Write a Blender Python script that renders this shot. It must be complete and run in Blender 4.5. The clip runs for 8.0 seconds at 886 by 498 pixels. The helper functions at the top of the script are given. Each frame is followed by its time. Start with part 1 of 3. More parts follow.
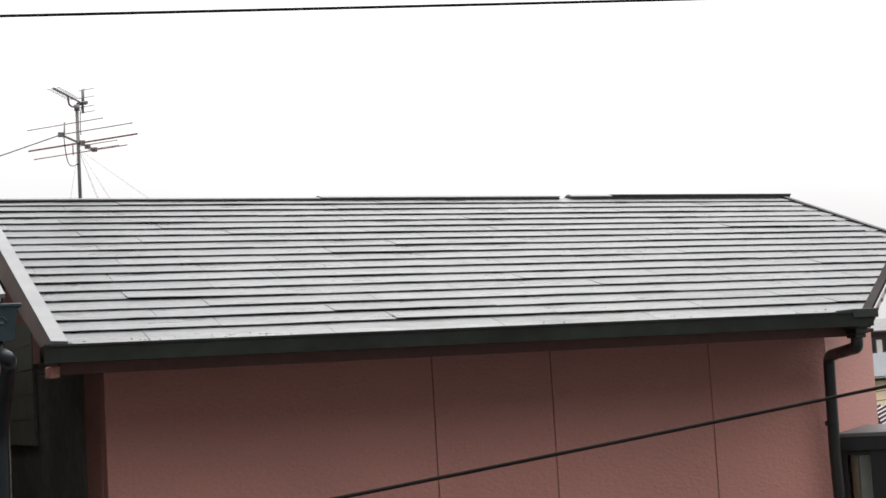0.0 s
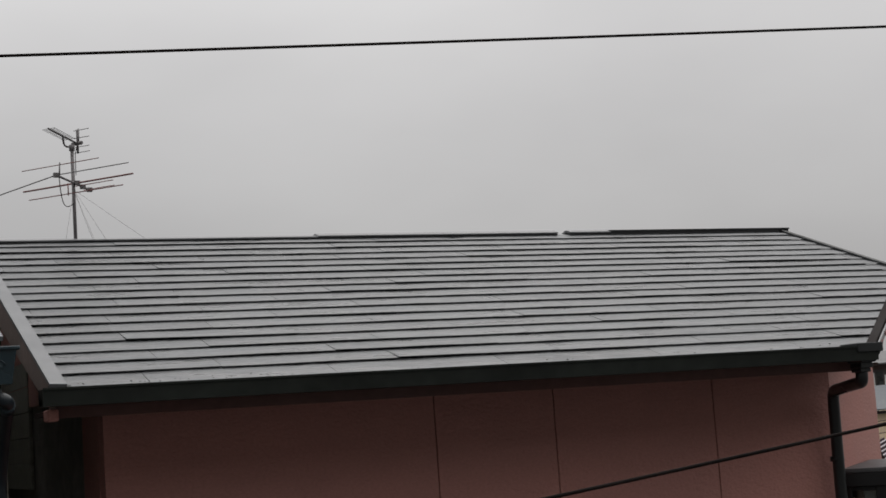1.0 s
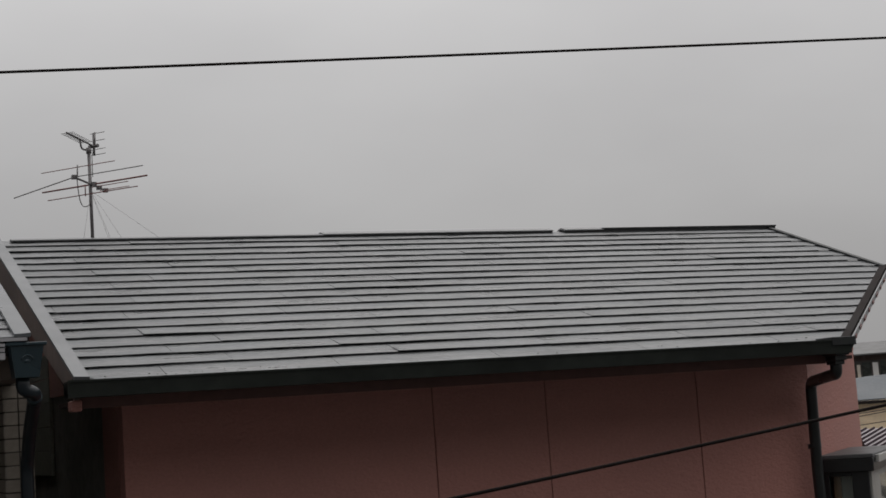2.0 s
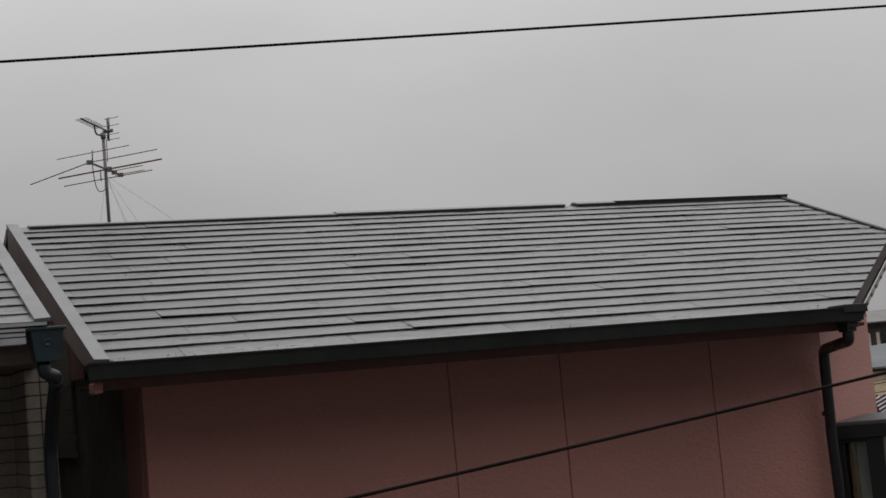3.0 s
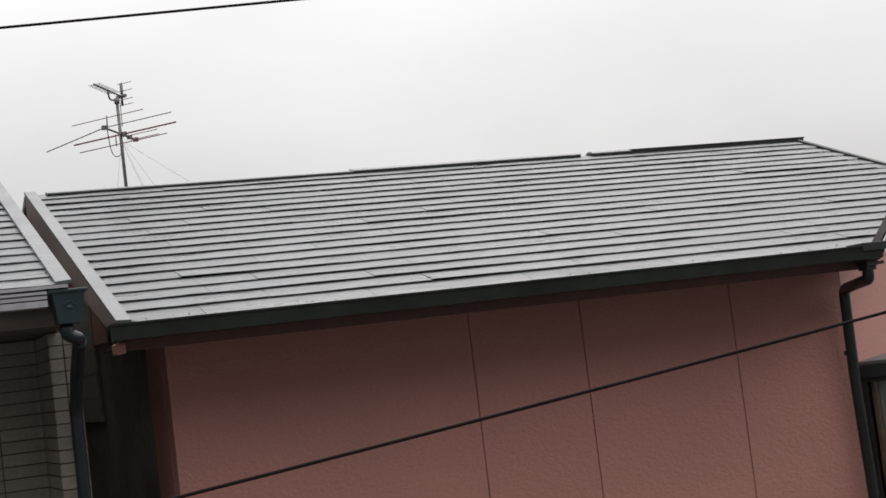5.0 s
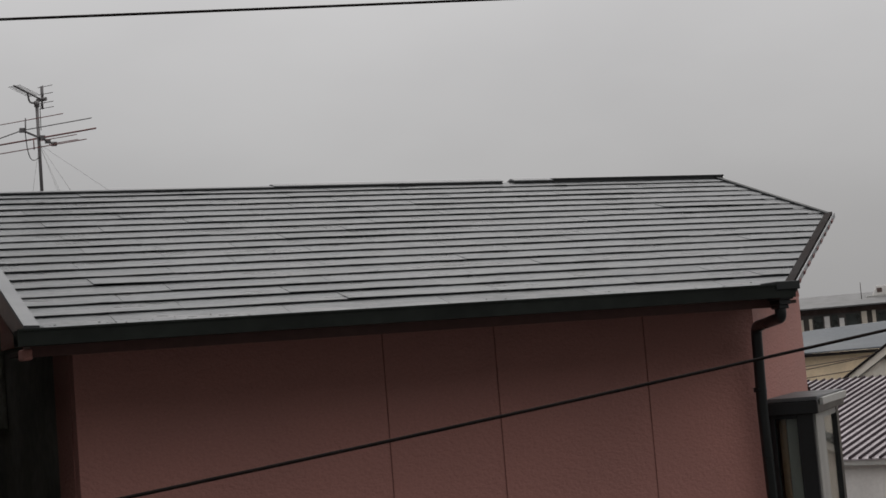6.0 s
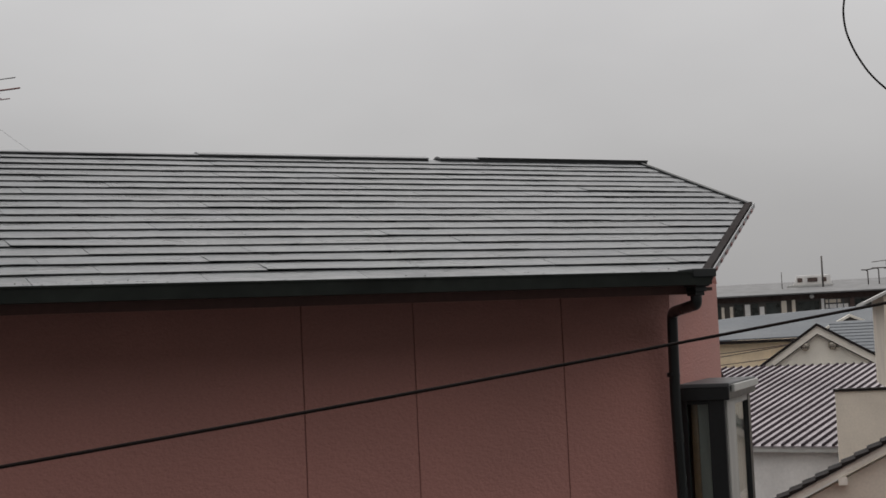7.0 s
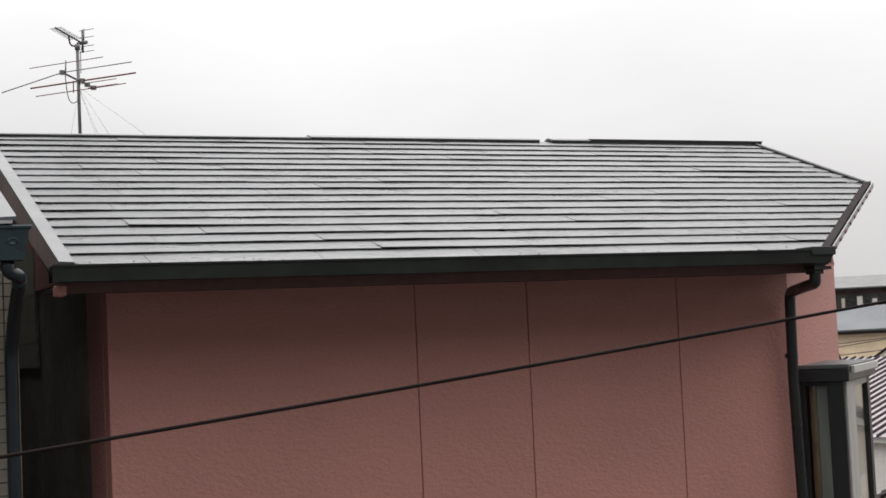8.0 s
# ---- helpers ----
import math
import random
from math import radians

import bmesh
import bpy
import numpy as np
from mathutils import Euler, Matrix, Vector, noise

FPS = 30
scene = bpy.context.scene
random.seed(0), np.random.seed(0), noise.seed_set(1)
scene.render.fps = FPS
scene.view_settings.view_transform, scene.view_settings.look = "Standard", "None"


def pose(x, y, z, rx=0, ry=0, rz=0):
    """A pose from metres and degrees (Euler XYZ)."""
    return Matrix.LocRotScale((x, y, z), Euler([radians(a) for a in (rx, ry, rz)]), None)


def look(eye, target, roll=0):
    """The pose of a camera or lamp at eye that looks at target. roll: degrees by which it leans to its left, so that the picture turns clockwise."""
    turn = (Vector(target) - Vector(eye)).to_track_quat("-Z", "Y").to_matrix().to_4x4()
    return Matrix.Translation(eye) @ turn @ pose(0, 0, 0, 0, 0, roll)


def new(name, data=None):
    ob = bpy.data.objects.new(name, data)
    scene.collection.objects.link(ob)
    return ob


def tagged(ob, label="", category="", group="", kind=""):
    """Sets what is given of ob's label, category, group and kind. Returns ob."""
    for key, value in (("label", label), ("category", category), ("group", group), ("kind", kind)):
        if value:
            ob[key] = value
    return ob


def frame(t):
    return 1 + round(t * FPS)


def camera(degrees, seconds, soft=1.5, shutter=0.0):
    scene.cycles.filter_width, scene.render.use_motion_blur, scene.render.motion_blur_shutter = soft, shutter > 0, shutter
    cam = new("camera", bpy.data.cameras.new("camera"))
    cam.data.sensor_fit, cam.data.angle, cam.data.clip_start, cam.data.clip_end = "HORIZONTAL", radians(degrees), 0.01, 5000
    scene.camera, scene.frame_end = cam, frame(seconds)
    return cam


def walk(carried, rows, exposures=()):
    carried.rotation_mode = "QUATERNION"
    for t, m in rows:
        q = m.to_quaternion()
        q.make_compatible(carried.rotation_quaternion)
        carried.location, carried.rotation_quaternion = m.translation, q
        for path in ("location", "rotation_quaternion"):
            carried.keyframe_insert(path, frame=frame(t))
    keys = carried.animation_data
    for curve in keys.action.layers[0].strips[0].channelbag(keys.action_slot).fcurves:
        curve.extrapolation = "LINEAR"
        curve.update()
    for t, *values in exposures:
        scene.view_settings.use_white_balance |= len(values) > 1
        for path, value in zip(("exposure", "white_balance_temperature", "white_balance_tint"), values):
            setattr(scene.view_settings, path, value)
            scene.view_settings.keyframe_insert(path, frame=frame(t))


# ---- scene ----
# ---- camera and its walk ----
cam = camera(32.38, 8.0, soft=1.6)

# seconds, eye x y z, heading to the right of +y, tilt up, roll (degrees)
PATH = [
    (0, 0.071, -7.039, 5.689, 23.229, 5.331, -3.382),
    (0.5, 0.088, -7.006, 5.679, 23.526, 5.784, -3.894),
    (1, 0.046, -6.953, 5.702, 23.690, 6.698, -3.979),
    (1.2, 0.085, -7.033, 5.673, 23.123, 6.994, -4.038),
    (2.3, -0.153, -7.541, 5.705, 23.508, 6.155, -4.019),
    (2.5, -0.113, -7.568, 5.691, 23.241, 6.143, -4.354),
    (3, -0.121, -7.533, 5.690, 22.708, 5.483, -5.183),
    (3.5, -0.116, -7.540, 5.671, 21.971, 4.979, -6.255),
    (4, -0.124, -7.530, 5.667, 21.455, 4.344, -7.118),
    (4.5, -0.106, -7.546, 5.646, 21.177, 3.936, -7.555),
    (4.7, -0.113, -7.542, 5.637, 21.295, 3.977, -7.435),
    (5.8, -0.125, -7.523, 5.630, 24.348, 4.614, -5.204),
    (6, -0.103, -7.513, 5.624, 24.965, 4.683, -4.631),
    (6.5, -0.071, -7.538, 5.610, 26.690, 4.750, -3.162),
    (7, -0.083, -7.554, 5.623, 27.624, 3.600, -2.623),
    (7.5, -0.116, -7.555, 5.593, 27.166, 2.832, -2.093),
    (8, -0.110, -7.492, 5.541, 23.660, 3.540, -2.606),
]


def aim(x, y, z, heading, tilt, roll):
    h, t = radians(heading), radians(tilt)
    ahead = Vector((math.sin(h) * math.cos(t), math.cos(h) * math.cos(t), math.sin(t)))
    eye = Vector((x, y, z))
    return look(eye, eye + 10 * ahead, roll)


EXPOSURES = [(0, 0.48), (0.5, -0.22), (1, -0.64), (1.2, -0.70), (2.3, -0.82), (2.5, -0.82), (3, -0.76), (3.5, -0.47), (4, -0.04),
             (4.5, 0.10), (4.7, 0.08), (5.8, -0.28), (6, -0.75), (6.2, -0.98), (6.5, -0.73), (7, -0.62), (7.5, -0.23), (8, 0.2)]
walk(cam, [(r[0], aim(*r[1:])) for r in PATH], EXPOSURES)

# ---- world, sun ----
world = bpy.data.worlds.new("overcast_sky")
scene.world = world
world.use_nodes = True
wn, wl = world.node_tree.nodes, world.node_tree.links
wn.clear()
w_out, w_bg = wn.new("ShaderNodeOutputWorld"), wn.new("ShaderNodeBackground")
w_sky = wn.new("ShaderNodeTexSky")
w_sky.sky_type, w_sky.sun_disc = "NISHITA", False
w_sky.sun_elevation, w_sky.sun_rotation = radians(50), radians(35)
w_sky.dust_density, w_sky.air_density = 4.0, 1.0
w_geo, w_map = wn.new("ShaderNodeTexCoord"), wn.new("ShaderNodeMapping")
w_map.inputs["Scale"].default_value = (1.0, 1.0, 2.2)
w_noise = wn.new("ShaderNodeTexNoise")
w_noise.inputs["Scale"].default_value, w_noise.inputs["Detail"].default_value = 2.6, 5.0
w_noise.inputs["Roughness"].default_value = 0.45
w_ramp = wn.new("ShaderNodeValToRGB")
w_ramp.color_ramp.elements[0].position, w_ramp.color_ramp.elements[0].color = 0.3, (8.6, 8.5, 8.55, 1)
w_ramp.color_ramp.elements[1].position, w_ramp.color_ramp.elements[1].color = 0.72, (10.5, 10.4, 10.4, 1)
w_mix = wn.new("ShaderNodeMix")
w_mix.data_type = "RGBA"
w_mix.inputs["Factor"].default_value = 0.95
wl.new(w_geo.outputs["Generated"], w_map.inputs["Vector"])
wl.new(w_map.outputs["Vector"], w_noise.inputs["Vector"])
wl.new(w_noise.outputs["Fac"], w_ramp.inputs["Fac"])
wl.new(w_sky.outputs["Color"], w_mix.inputs["A"])
wl.new(w_ramp.outputs["Color"], w_mix.inputs["B"])
# an overcast sky grows brighter towards the zenith
w_sep, w_up, w_gain = wn.new("ShaderNodeSeparateXYZ"), wn.new("ShaderNodeMapRange"), wn.new("ShaderNodeVectorMath")
w_up.inputs["From Min"].default_value, w_up.inputs["From Max"].default_value = 0.0, 1.0
w_up.inputs["To Min"].default_value, w_up.inputs["To Max"].default_value = 0.36, 3.1
w_gain.operation = "SCALE"
wl.new(w_geo.outputs["Generated"], w_sep.inputs["Vector"])
wl.new(w_sep.outputs["Z"], w_up.inputs["Value"])
wl.new(w_mix.outputs["Result"], w_gain.inputs[0])
# and towards the side where the sun stands behind the cloud
w_dot, w_sum = wn.new("ShaderNodeVectorMath"), wn.new("ShaderNodeMath")
w_dot.operation, w_sum.operation = "DOT_PRODUCT", "MULTIPLY_ADD"
w_dot.inputs[1].default_value = (0.78, 0.60, 0.2)
w_sum.inputs[1].default_value = 0.40
wl.new(w_geo.outputs["Generated"], w_dot.inputs[0])
wl.new(w_dot.outputs["Value"], w_sum.inputs[0])
wl.new(w_up.outputs["Result"], w_sum.inputs[2])
wl.new(w_sum.outputs["Value"], w_gain.inputs["Scale"])
wl.new(w_gain.outputs["Vector"], w_bg.inputs["Color"])
w_bg.inputs["Strength"].default_value = 0.0755
wl.new(w_bg.outputs["Background"], w_out.inputs["Surface"])

sun = new("sun", bpy.data.lights.new("sun", "SUN"))
sun.data.energy, sun.data.angle, sun.data.color = 0.6, radians(25), (1.0, 0.98, 0.95)
sun.matrix_world = look((6, 8, 14), (0, 0, 0))


# ---- materials ----
def material(name, color, rough=0.6, metal=0.0, grain=40.0, vary=0.12, blotch=1.5, stain=0.15, bump=0.0, bump_scale=60.0,
             random_vary=0.0, spec=0.5, stretch=(1, 1, 1), coat=0.0, patchy=0.12):
    m = bpy.data.materials.new(name)
    m.use_nodes = True
    n, l = m.node_tree.nodes, m.node_tree.links
    b = n["Principled BSDF"]
    b.inputs["Roughness"].default_value, b.inputs["Metallic"].default_value = rough, metal
    b.inputs["Specular IOR Level"].default_value = spec
    b.inputs["Coat Weight"].default_value, b.inputs["Coat Roughness"].default_value = coat, 0.25
    tc, mp = n.new("ShaderNodeTexCoord"), n.new("ShaderNodeMapping")
    mp.inputs["Scale"].default_value = stretch
    l.new(tc.outputs["Object"], mp.inputs["Vector"])
    fine, wide = n.new("ShaderNodeTexNoise"), n.new("ShaderNodeTexNoise")
    fine.inputs["Scale"].default_value, fine.inputs["Detail"].default_value = grain, 4
    wide.inputs["Scale"].default_value, wide.inputs["Detail"].default_value = blotch, 5
    for t in (fine, wide):
        l.new(mp.outputs["Vector"], t.inputs["Vector"])
    value = None
    for t, amount in ((fine, vary), (wide, stain)):
        r = n.new("ShaderNodeMapRange")
        r.inputs["From Min"].default_value, r.inputs["From Max"].default_value = 0.3, 0.7
        r.inputs["To Min"].default_value, r.inputs["To Max"].default_value = 1 - amount, 1 + amount
        l.new(t.outputs["Fac"], r.inputs["Value"])
        if value is None:
            value = r.outputs["Result"]
        else:
            k = n.new("ShaderNodeMath")
            k.operation = "MULTIPLY"
            l.new(value, k.inputs[0]), l.new(r.outputs["Result"], k.inputs[1])
            value = k.outputs[0]
    if random_vary:
        info, r, k = n.new("ShaderNodeObjectInfo"), n.new("ShaderNodeMapRange"), n.new("ShaderNodeMath")
        r.inputs["To Min"].default_value, r.inputs["To Max"].default_value = 1 - random_vary, 1 + random_vary
        k.operation = "MULTIPLY"
        l.new(info.outputs["Random"], r.inputs["Value"])
        l.new(value, k.inputs[0]), l.new(r.outputs["Result"], k.inputs[1])
        value = k.outputs[0]
    tint = n.new("ShaderNodeVectorMath")
    tint.operation = "SCALE"
    tint.inputs[0].default_value = color
    l.new(value, tint.inputs["Scale"])
    l.new(tint.outputs["Vector"], b.inputs["Base Color"])
    rr = n.new("ShaderNodeMapRange")
    rr.inputs["To Min"].default_value, rr.inputs["To Max"].default_value = max(rough - patchy, 0.03), min(rough + patchy, 1)
    rr.inputs["From Min"].default_value, rr.inputs["From Max"].default_value = 0.3, 0.7
    l.new(wide.outputs["Fac"], rr.inputs["Value"])
    l.new(rr.outputs["Result"], b.inputs["Roughness"])
    if bump:
        bt, bn = n.new("ShaderNodeTexNoise"), n.new("ShaderNodeBump")
        bt.inputs["Scale"].default_value, bt.inputs["Detail"].default_value = bump_scale, 3
        bn.inputs["Strength"].default_value, bn.inputs["Distance"].default_value = min(bump, 1.0), 0.01 * max(bump, 1.0)
        l.new(mp.outputs["Vector"], bt.inputs["Vector"])
        l.new(bt.outputs["Fac"], bn.inputs["Height"])
        l.new(bn.outputs["Normal"], b.inputs["Normal"])
    return m


def glass_material(name):
    m = bpy.data.materials.new(name)
    m.use_nodes = True
    b = m.node_tree.nodes["Principled BSDF"]
    b.inputs["Base Color"].default_value = (0.85, 0.9, 0.88, 1)
    b.inputs["Roughness"].default_value, b.inputs["Transmission Weight"].default_value = 0.04, 1.0
    return m


SLATE = material("slate", (0.128, 0.132, 0.136), 0.42, grain=26, vary=0.18, blotch=5.0, stain=0.32, bump=0.42, bump_scale=38, patchy=0.22,
                 random_vary=0.12, stretch=(0.6, 2.0, 2.0))
DECK = material("roof_felt", (0.012, 0.012, 0.012), 0.9)
FLASH = material("flashing_grey", (0.15, 0.154, 0.16), 0.38, metal=0.1, grain=8, vary=0.06, blotch=3, stain=0.12)
DARKBOARD = material("dark_brown_board", (0.024, 0.019, 0.018), 0.9, spec=0.12, grain=16, vary=0.15, blotch=3, stain=0.3)
CAPGREY = material("weathered_ridge_metal", (0.105, 0.107, 0.11), 0.5, metal=0.1, grain=10, vary=0.08, blotch=2, stain=0.2)
FADED = material("faded_brown_paint", (0.25, 0.195, 0.175), 0.6, grain=14, vary=0.1, blotch=3, stain=0.2)
# near black, with the shade on the ridge's front face in its colour
CAP = material("shaded_ridge_metal", (0.030, 0.031, 0.032), 0.55, spec=0.3, grain=10, vary=0.08, blotch=2, stain=0.15)
PINK = material("pink_mortar", (0.48, 0.224, 0.190), 0.75, grain=55, vary=0.07, blotch=0.9, stain=0.08, bump=0.8, bump_scale=34, stretch=(1, 1, 1.5))
BROWN = material("brown_board", (0.050, 0.034, 0.030), 0.8, spec=0.15, grain=20, vary=0.15, blotch=4, stain=0.25, stretch=(1, 0.2, 1))
GROOVE = material("groove_mortar", (0.18, 0.075, 0.06), 0.9)
PINKBOARD = material("pink_painted_board", (0.13, 0.062, 0.052), 0.6, grain=20, vary=0.1, stain=0.15)
GUTTER = material("black_green_gutter", (0.015, 0.018, 0.015), 0.6, spec=0.25, grain=12, vary=0.15, blotch=3, stain=0.3)
PIPE = material("black_pipe", (0.012, 0.014, 0.014), 0.35, grain=10, vary=0.1, stain=0.2)
DARKTEAL = material("dark_teal_pipe", (0.013, 0.021, 0.027), 0.4, grain=10, vary=0.1, stain=0.25)
TEAL = material("dark_teal_plastic", (0.025, 0.045, 0.055), 0.35, grain=10, vary=0.1, stain=0.2)
CABLE = material("black_cable", (0.012, 0.0085, 0.0075), 0.8, spec=0.1, grain=3, vary=0.3, blotch=0.6, stain=0.3)
ALU = material("weathered_aluminium", (0.15, 0.14, 0.14), 0.5, metal=0.4, grain=30, vary=0.15)
RED_ROD = material("rust_red_rod", (0.16, 0.05, 0.045), 0.5, metal=0.2, grain=30, vary=0.2)
TILE = material("beige_wall_tile", (0.27, 0.235, 0.195), 0.4, grain=40, vary=0.1, stain=0.1, random_vary=0.12)
JOINT = material("tile_joint", (0.10, 0.088, 0.076), 0.9)
GREENGREY = material("grey_green_cladding", (0.24, 0.245, 0.205), 0.7, grain=20, vary=0.12, stain=0.2)
DARKFRAME = material("dark_window_frame", (0.012, 0.012, 0.013), 0.4)
WHITEFRAME = material("pale_window_frame", (0.50, 0.49, 0.465), 0.45, grain=20, vary=0.06, stain=0.12)
PALEPANEL = material("pale_panel", (0.40, 0.385, 0.36), 0.5, grain=9, vary=0.1, blotch=3, stain=0.25, stretch=(5, 5, 0.3))
CURTAIN = material("pale_curtain", (0.36, 0.365, 0.33), 0.9, grain=6, vary=0.1, stain=0.2, stretch=(4, 4, 0.2))
WOODTRIM = material("varnished_inner_frame", (0.22, 0.12, 0.06), 0.5, grain=20, vary=0.15)
GLASS = glass_material("window_glass")
CREAM = material("cream_render", (0.83, 0.78, 0.69), 0.8, grain=30, vary=0.05, stain=0.1, bump=0.3)
BEIGE = material("beige_render", (0.72, 0.64, 0.54), 0.8, grain=30, vary=0.05, stain=0.1)
YELLOW = material("yellow_cladding", (0.86, 0.69, 0.48), 0.75, grain=15, vary=0.06, stain=0.12)
WHITE = material("white_wall", (0.80, 0.77, 0.74), 0.7, grain=15, vary=0.05, stain=0.1)
# pans lightened for sky reflection, ribs darkened for their shaded sides
PAN = material("sky_lit_lilac_sheet", (0.40, 0.355, 0.372), 0.42, grain=8, vary=0.06, blotch=0.8, stain=0.15)
RIB = material("shaded_purple_rib", (0.05, 0.036, 0.042), 0.8, spec=0.2)
EAVEBROWN = material("red_brown_band", (0.12, 0.085, 0.075), 0.8, spec=0.2, grain=6, vary=0.15, stain=0.25)
DIMGLASS = material("dim_window", (0.035, 0.042, 0.040), 0.3, grain=3, vary=0.2, stain=0.3)
FARSLATE = material("blue_grey_slate", (0.125, 0.135, 0.145), 0.65, spec=0.3, grain=10, vary=0.1, blotch=0.7, stain=0.12)
FARROOF = material("grey_sheet_roof", (0.135, 0.132, 0.13), 0.6, grain=6, vary=0.06, stain=0.1)
FARWALL = material("dark_brown_wall", (0.12, 0.108, 0.10), 0.8, stain=0.2)
DARKTILE = material("dark_roof_tile", (0.020, 0.016, 0.015), 0.85, spec=0.15, stain=0.25)
OPPOSITE = material("grey_render", (0.22, 0.213, 0.202), 0.85, grain=20, vary=0.06, stain=0.12)
ASPHALT = material("wet_asphalt", (0.05, 0.05, 0.052), 0.5, grain=120, vary=0.2, blotch=0.3, stain=0.25, bump=0.3)
MOSS = material("dark_moss", (0.04, 0.042, 0.03), 0.95)
WEATHERED = material("weathered_eave_board", (0.15, 0.12, 0.10), 0.8, spec=0.2, grain=14, vary=0.15, blotch=3, stain=0.3, stretch=(0.3, 1, 1))
# made pale for the highlight along the ridge sheets' top edge
RIDGEPALE = material("pale_ridge_metal", (0.17, 0.172, 0.176), 0.42, metal=0.1, grain=10, vary=0.08, blotch=3, stain=0.2)
GAPSHEET = material("dim_side_sheet", (0.21, 0.203, 0.185), 0.85, spec=0.2, grain=14, vary=0.15, stain=0.3)
STEEL = material("dull_steel", (0.36, 0.33, 0.28), 0.3, metal=0.9)
OLDGUTTER = material("old_grey_gutter", (0.34, 0.333, 0.345), 0.5, grain=10, vary=0.15, blotch=4, stain=0.3)


# ---- mesh helpers ----
def box(bm, x0, x1, y0, y1, z0, z1):
    return hexa(bm, [(x0, y0, z0), (x1, y0, z0), (x1, y1, z0), (x0, y1, z0), (x0, y0, z1), (x1, y0, z1), (x1, y1, z1), (x0, y1, z1)])


def hexa(bm, c):
    v = [bm.verts.new(p) for p in c]
    for f in ((3, 2, 1, 0), (4, 5, 6, 7), (0, 1, 5, 4), (1, 2, 6, 5), (2, 3, 7, 6), (3, 0, 4, 7)):
        bm.faces.new([v[i] for i in f])
    return v


def prism(bm, outline, offset):
    """A closed solid: the outline, a list of points, and the same moved by offset."""
    o = Vector(offset)
    a = [bm.verts.new(p) for p in outline]
    b = [bm.verts.new(Vector(p) + o) for p in outline]
    bm.faces.new(a[::-1])
    bm.faces.new(b)
    for i in range(len(a)):
        j = (i + 1) % len(a)
        bm.faces.new((a[i], a[j], b[j], b[i]))


def tube(bm, pts, r, n=10, caps=True):
    pts = [Vector(p) for p in pts]
    rings = []
    side = None
    for i, p in enumerate(pts):
        d = ((pts[min(i + 1, len(pts) - 1)] - p).normalized() + (p - pts[max(i - 1, 0)]).normalized()).normalized()
        if side is None:
            side = d.orthogonal().normalized()
        side = (side - d * side.dot(d)).normalized()
        up = d.cross(side)
        rings.append([bm.verts.new(p + r * (math.cos(k * math.tau / n) * side + math.sin(k * math.tau / n) * up)) for k in range(n)])
    for a, b in zip(rings, rings[1:]):
        for k in range(n):
            f = bm.faces.new((a[k], a[(k + 1) % n], b[(k + 1) % n], b[k]))
            f.smooth = True
    if caps:
        bm.faces.new(rings[0][::-1])
        bm.faces.new(rings[-1])


def bent(pts, radius, steps=5):
    """A polyline with its corners rounded."""
    pts = [Vector(p) for p in pts]
    out = [pts[0]]
    for a, b, c in zip(pts, pts[1:], pts[2:]):
        r = min(radius, (a - b).length * 0.45, (c - b).length * 0.45)
        p, q = b + (a - b).normalized() * r, b + (c - b).normalized() * r
        out += [p.lerp(b, t).lerp(b.lerp(q, t), t) for t in (i / steps for i in range(steps + 1))]
    return out + [pts[-1]]


def bevel(bm, width, segments=1):
    bmesh.ops.bevel(bm, geom=list(bm.edges), offset=width, segments=segments, affect="EDGES", profile=0.7)


def part(name, bm, mat, parent=None, label=""):
    bmesh.ops.recalc_face_normals(bm, faces=list(bm.faces))
    me = bpy.data.meshes.new(name)
    bm.to_mesh(me)
    bm.free()
    me.materials.append(mat)
    ob = new(name, me)
    ob.parent = parent
    if label:
        tagged(ob, label=label)
    return ob


def made(fn, *a, **k):
    bm = bmesh.new()
    fn(bm, *a, **k)
    return bm


def boxed(name, mat, parent, x0, x1, y0, y1, z0, z1, bev=0.0, label=""):
    bm = made(box, x0, x1, y0, y1, z0, z1)
    if bev:
        bevel(bm, bev)
    return part(name, bm, mat, parent, label)


def thing(name, label, category, group="", kind="", at=None):
    ob = tagged(new(name), label, category, group, kind)
    if at is not None:
        ob.matrix_world = at
    return ob


# ---- ground ----
bm = bmesh.new()
vs = [bm.verts.new(p) for p in ((-900, -900, 0), (900, -900, 0), (900, 900, 0), (-900, 900, 0))]
bm.faces.new(vs)
tagged(part("ground", bm, ASPHALT), "wet dark asphalt ground around the houses", "ground", kind="structure")

# ---- unseen house front, added behind the viewpoint to block low sky light ----
opposite = thing("unseen_opposite_front", "unseen plain grey house front, added to block low sky light", "house")
bm = bmesh.new()
prism(bm, [(-14, -9.0, 0), (16, -9.0, 0), (16, -9.0, 9.2), (-14, -9.0, 9.2)], (0, -0.3, 0))
part("wall", bm, OPPOSITE, opposite)
part("roof", made(prism, [(-14.3, -8.6, 9.15), (16.3, -8.6, 9.15), (16.3, -13, 10.6), (-14.3, -13, 10.6)], (0, 0, -0.15)), FARROOF, opposite)

# ---- the pink house ----
PITCH = math.atan(0.35)
CS, SN = math.cos(PITCH), math.sin(PITCH)
EAVE_Z, COURSE = 6.0, 0.182
RIDGE_S = 18.1 * COURSE
RIDGE_Y, RIDGE_Z = RIDGE_S * CS, EAVE_Z + RIDGE_S * SN
LEFT, INNER, RIGHT = 1.136, 1.212, 7.40
CUT_X, CUT_SLOPE = 5.653, 0.966


def on_roof(x, s, h=0.0):
    """A point of the front roof slope: x, metres up the slope from the eave, metres above it."""
    return Vector((x, s * CS - h * SN, EAVE_Z + s * SN + h * CS))


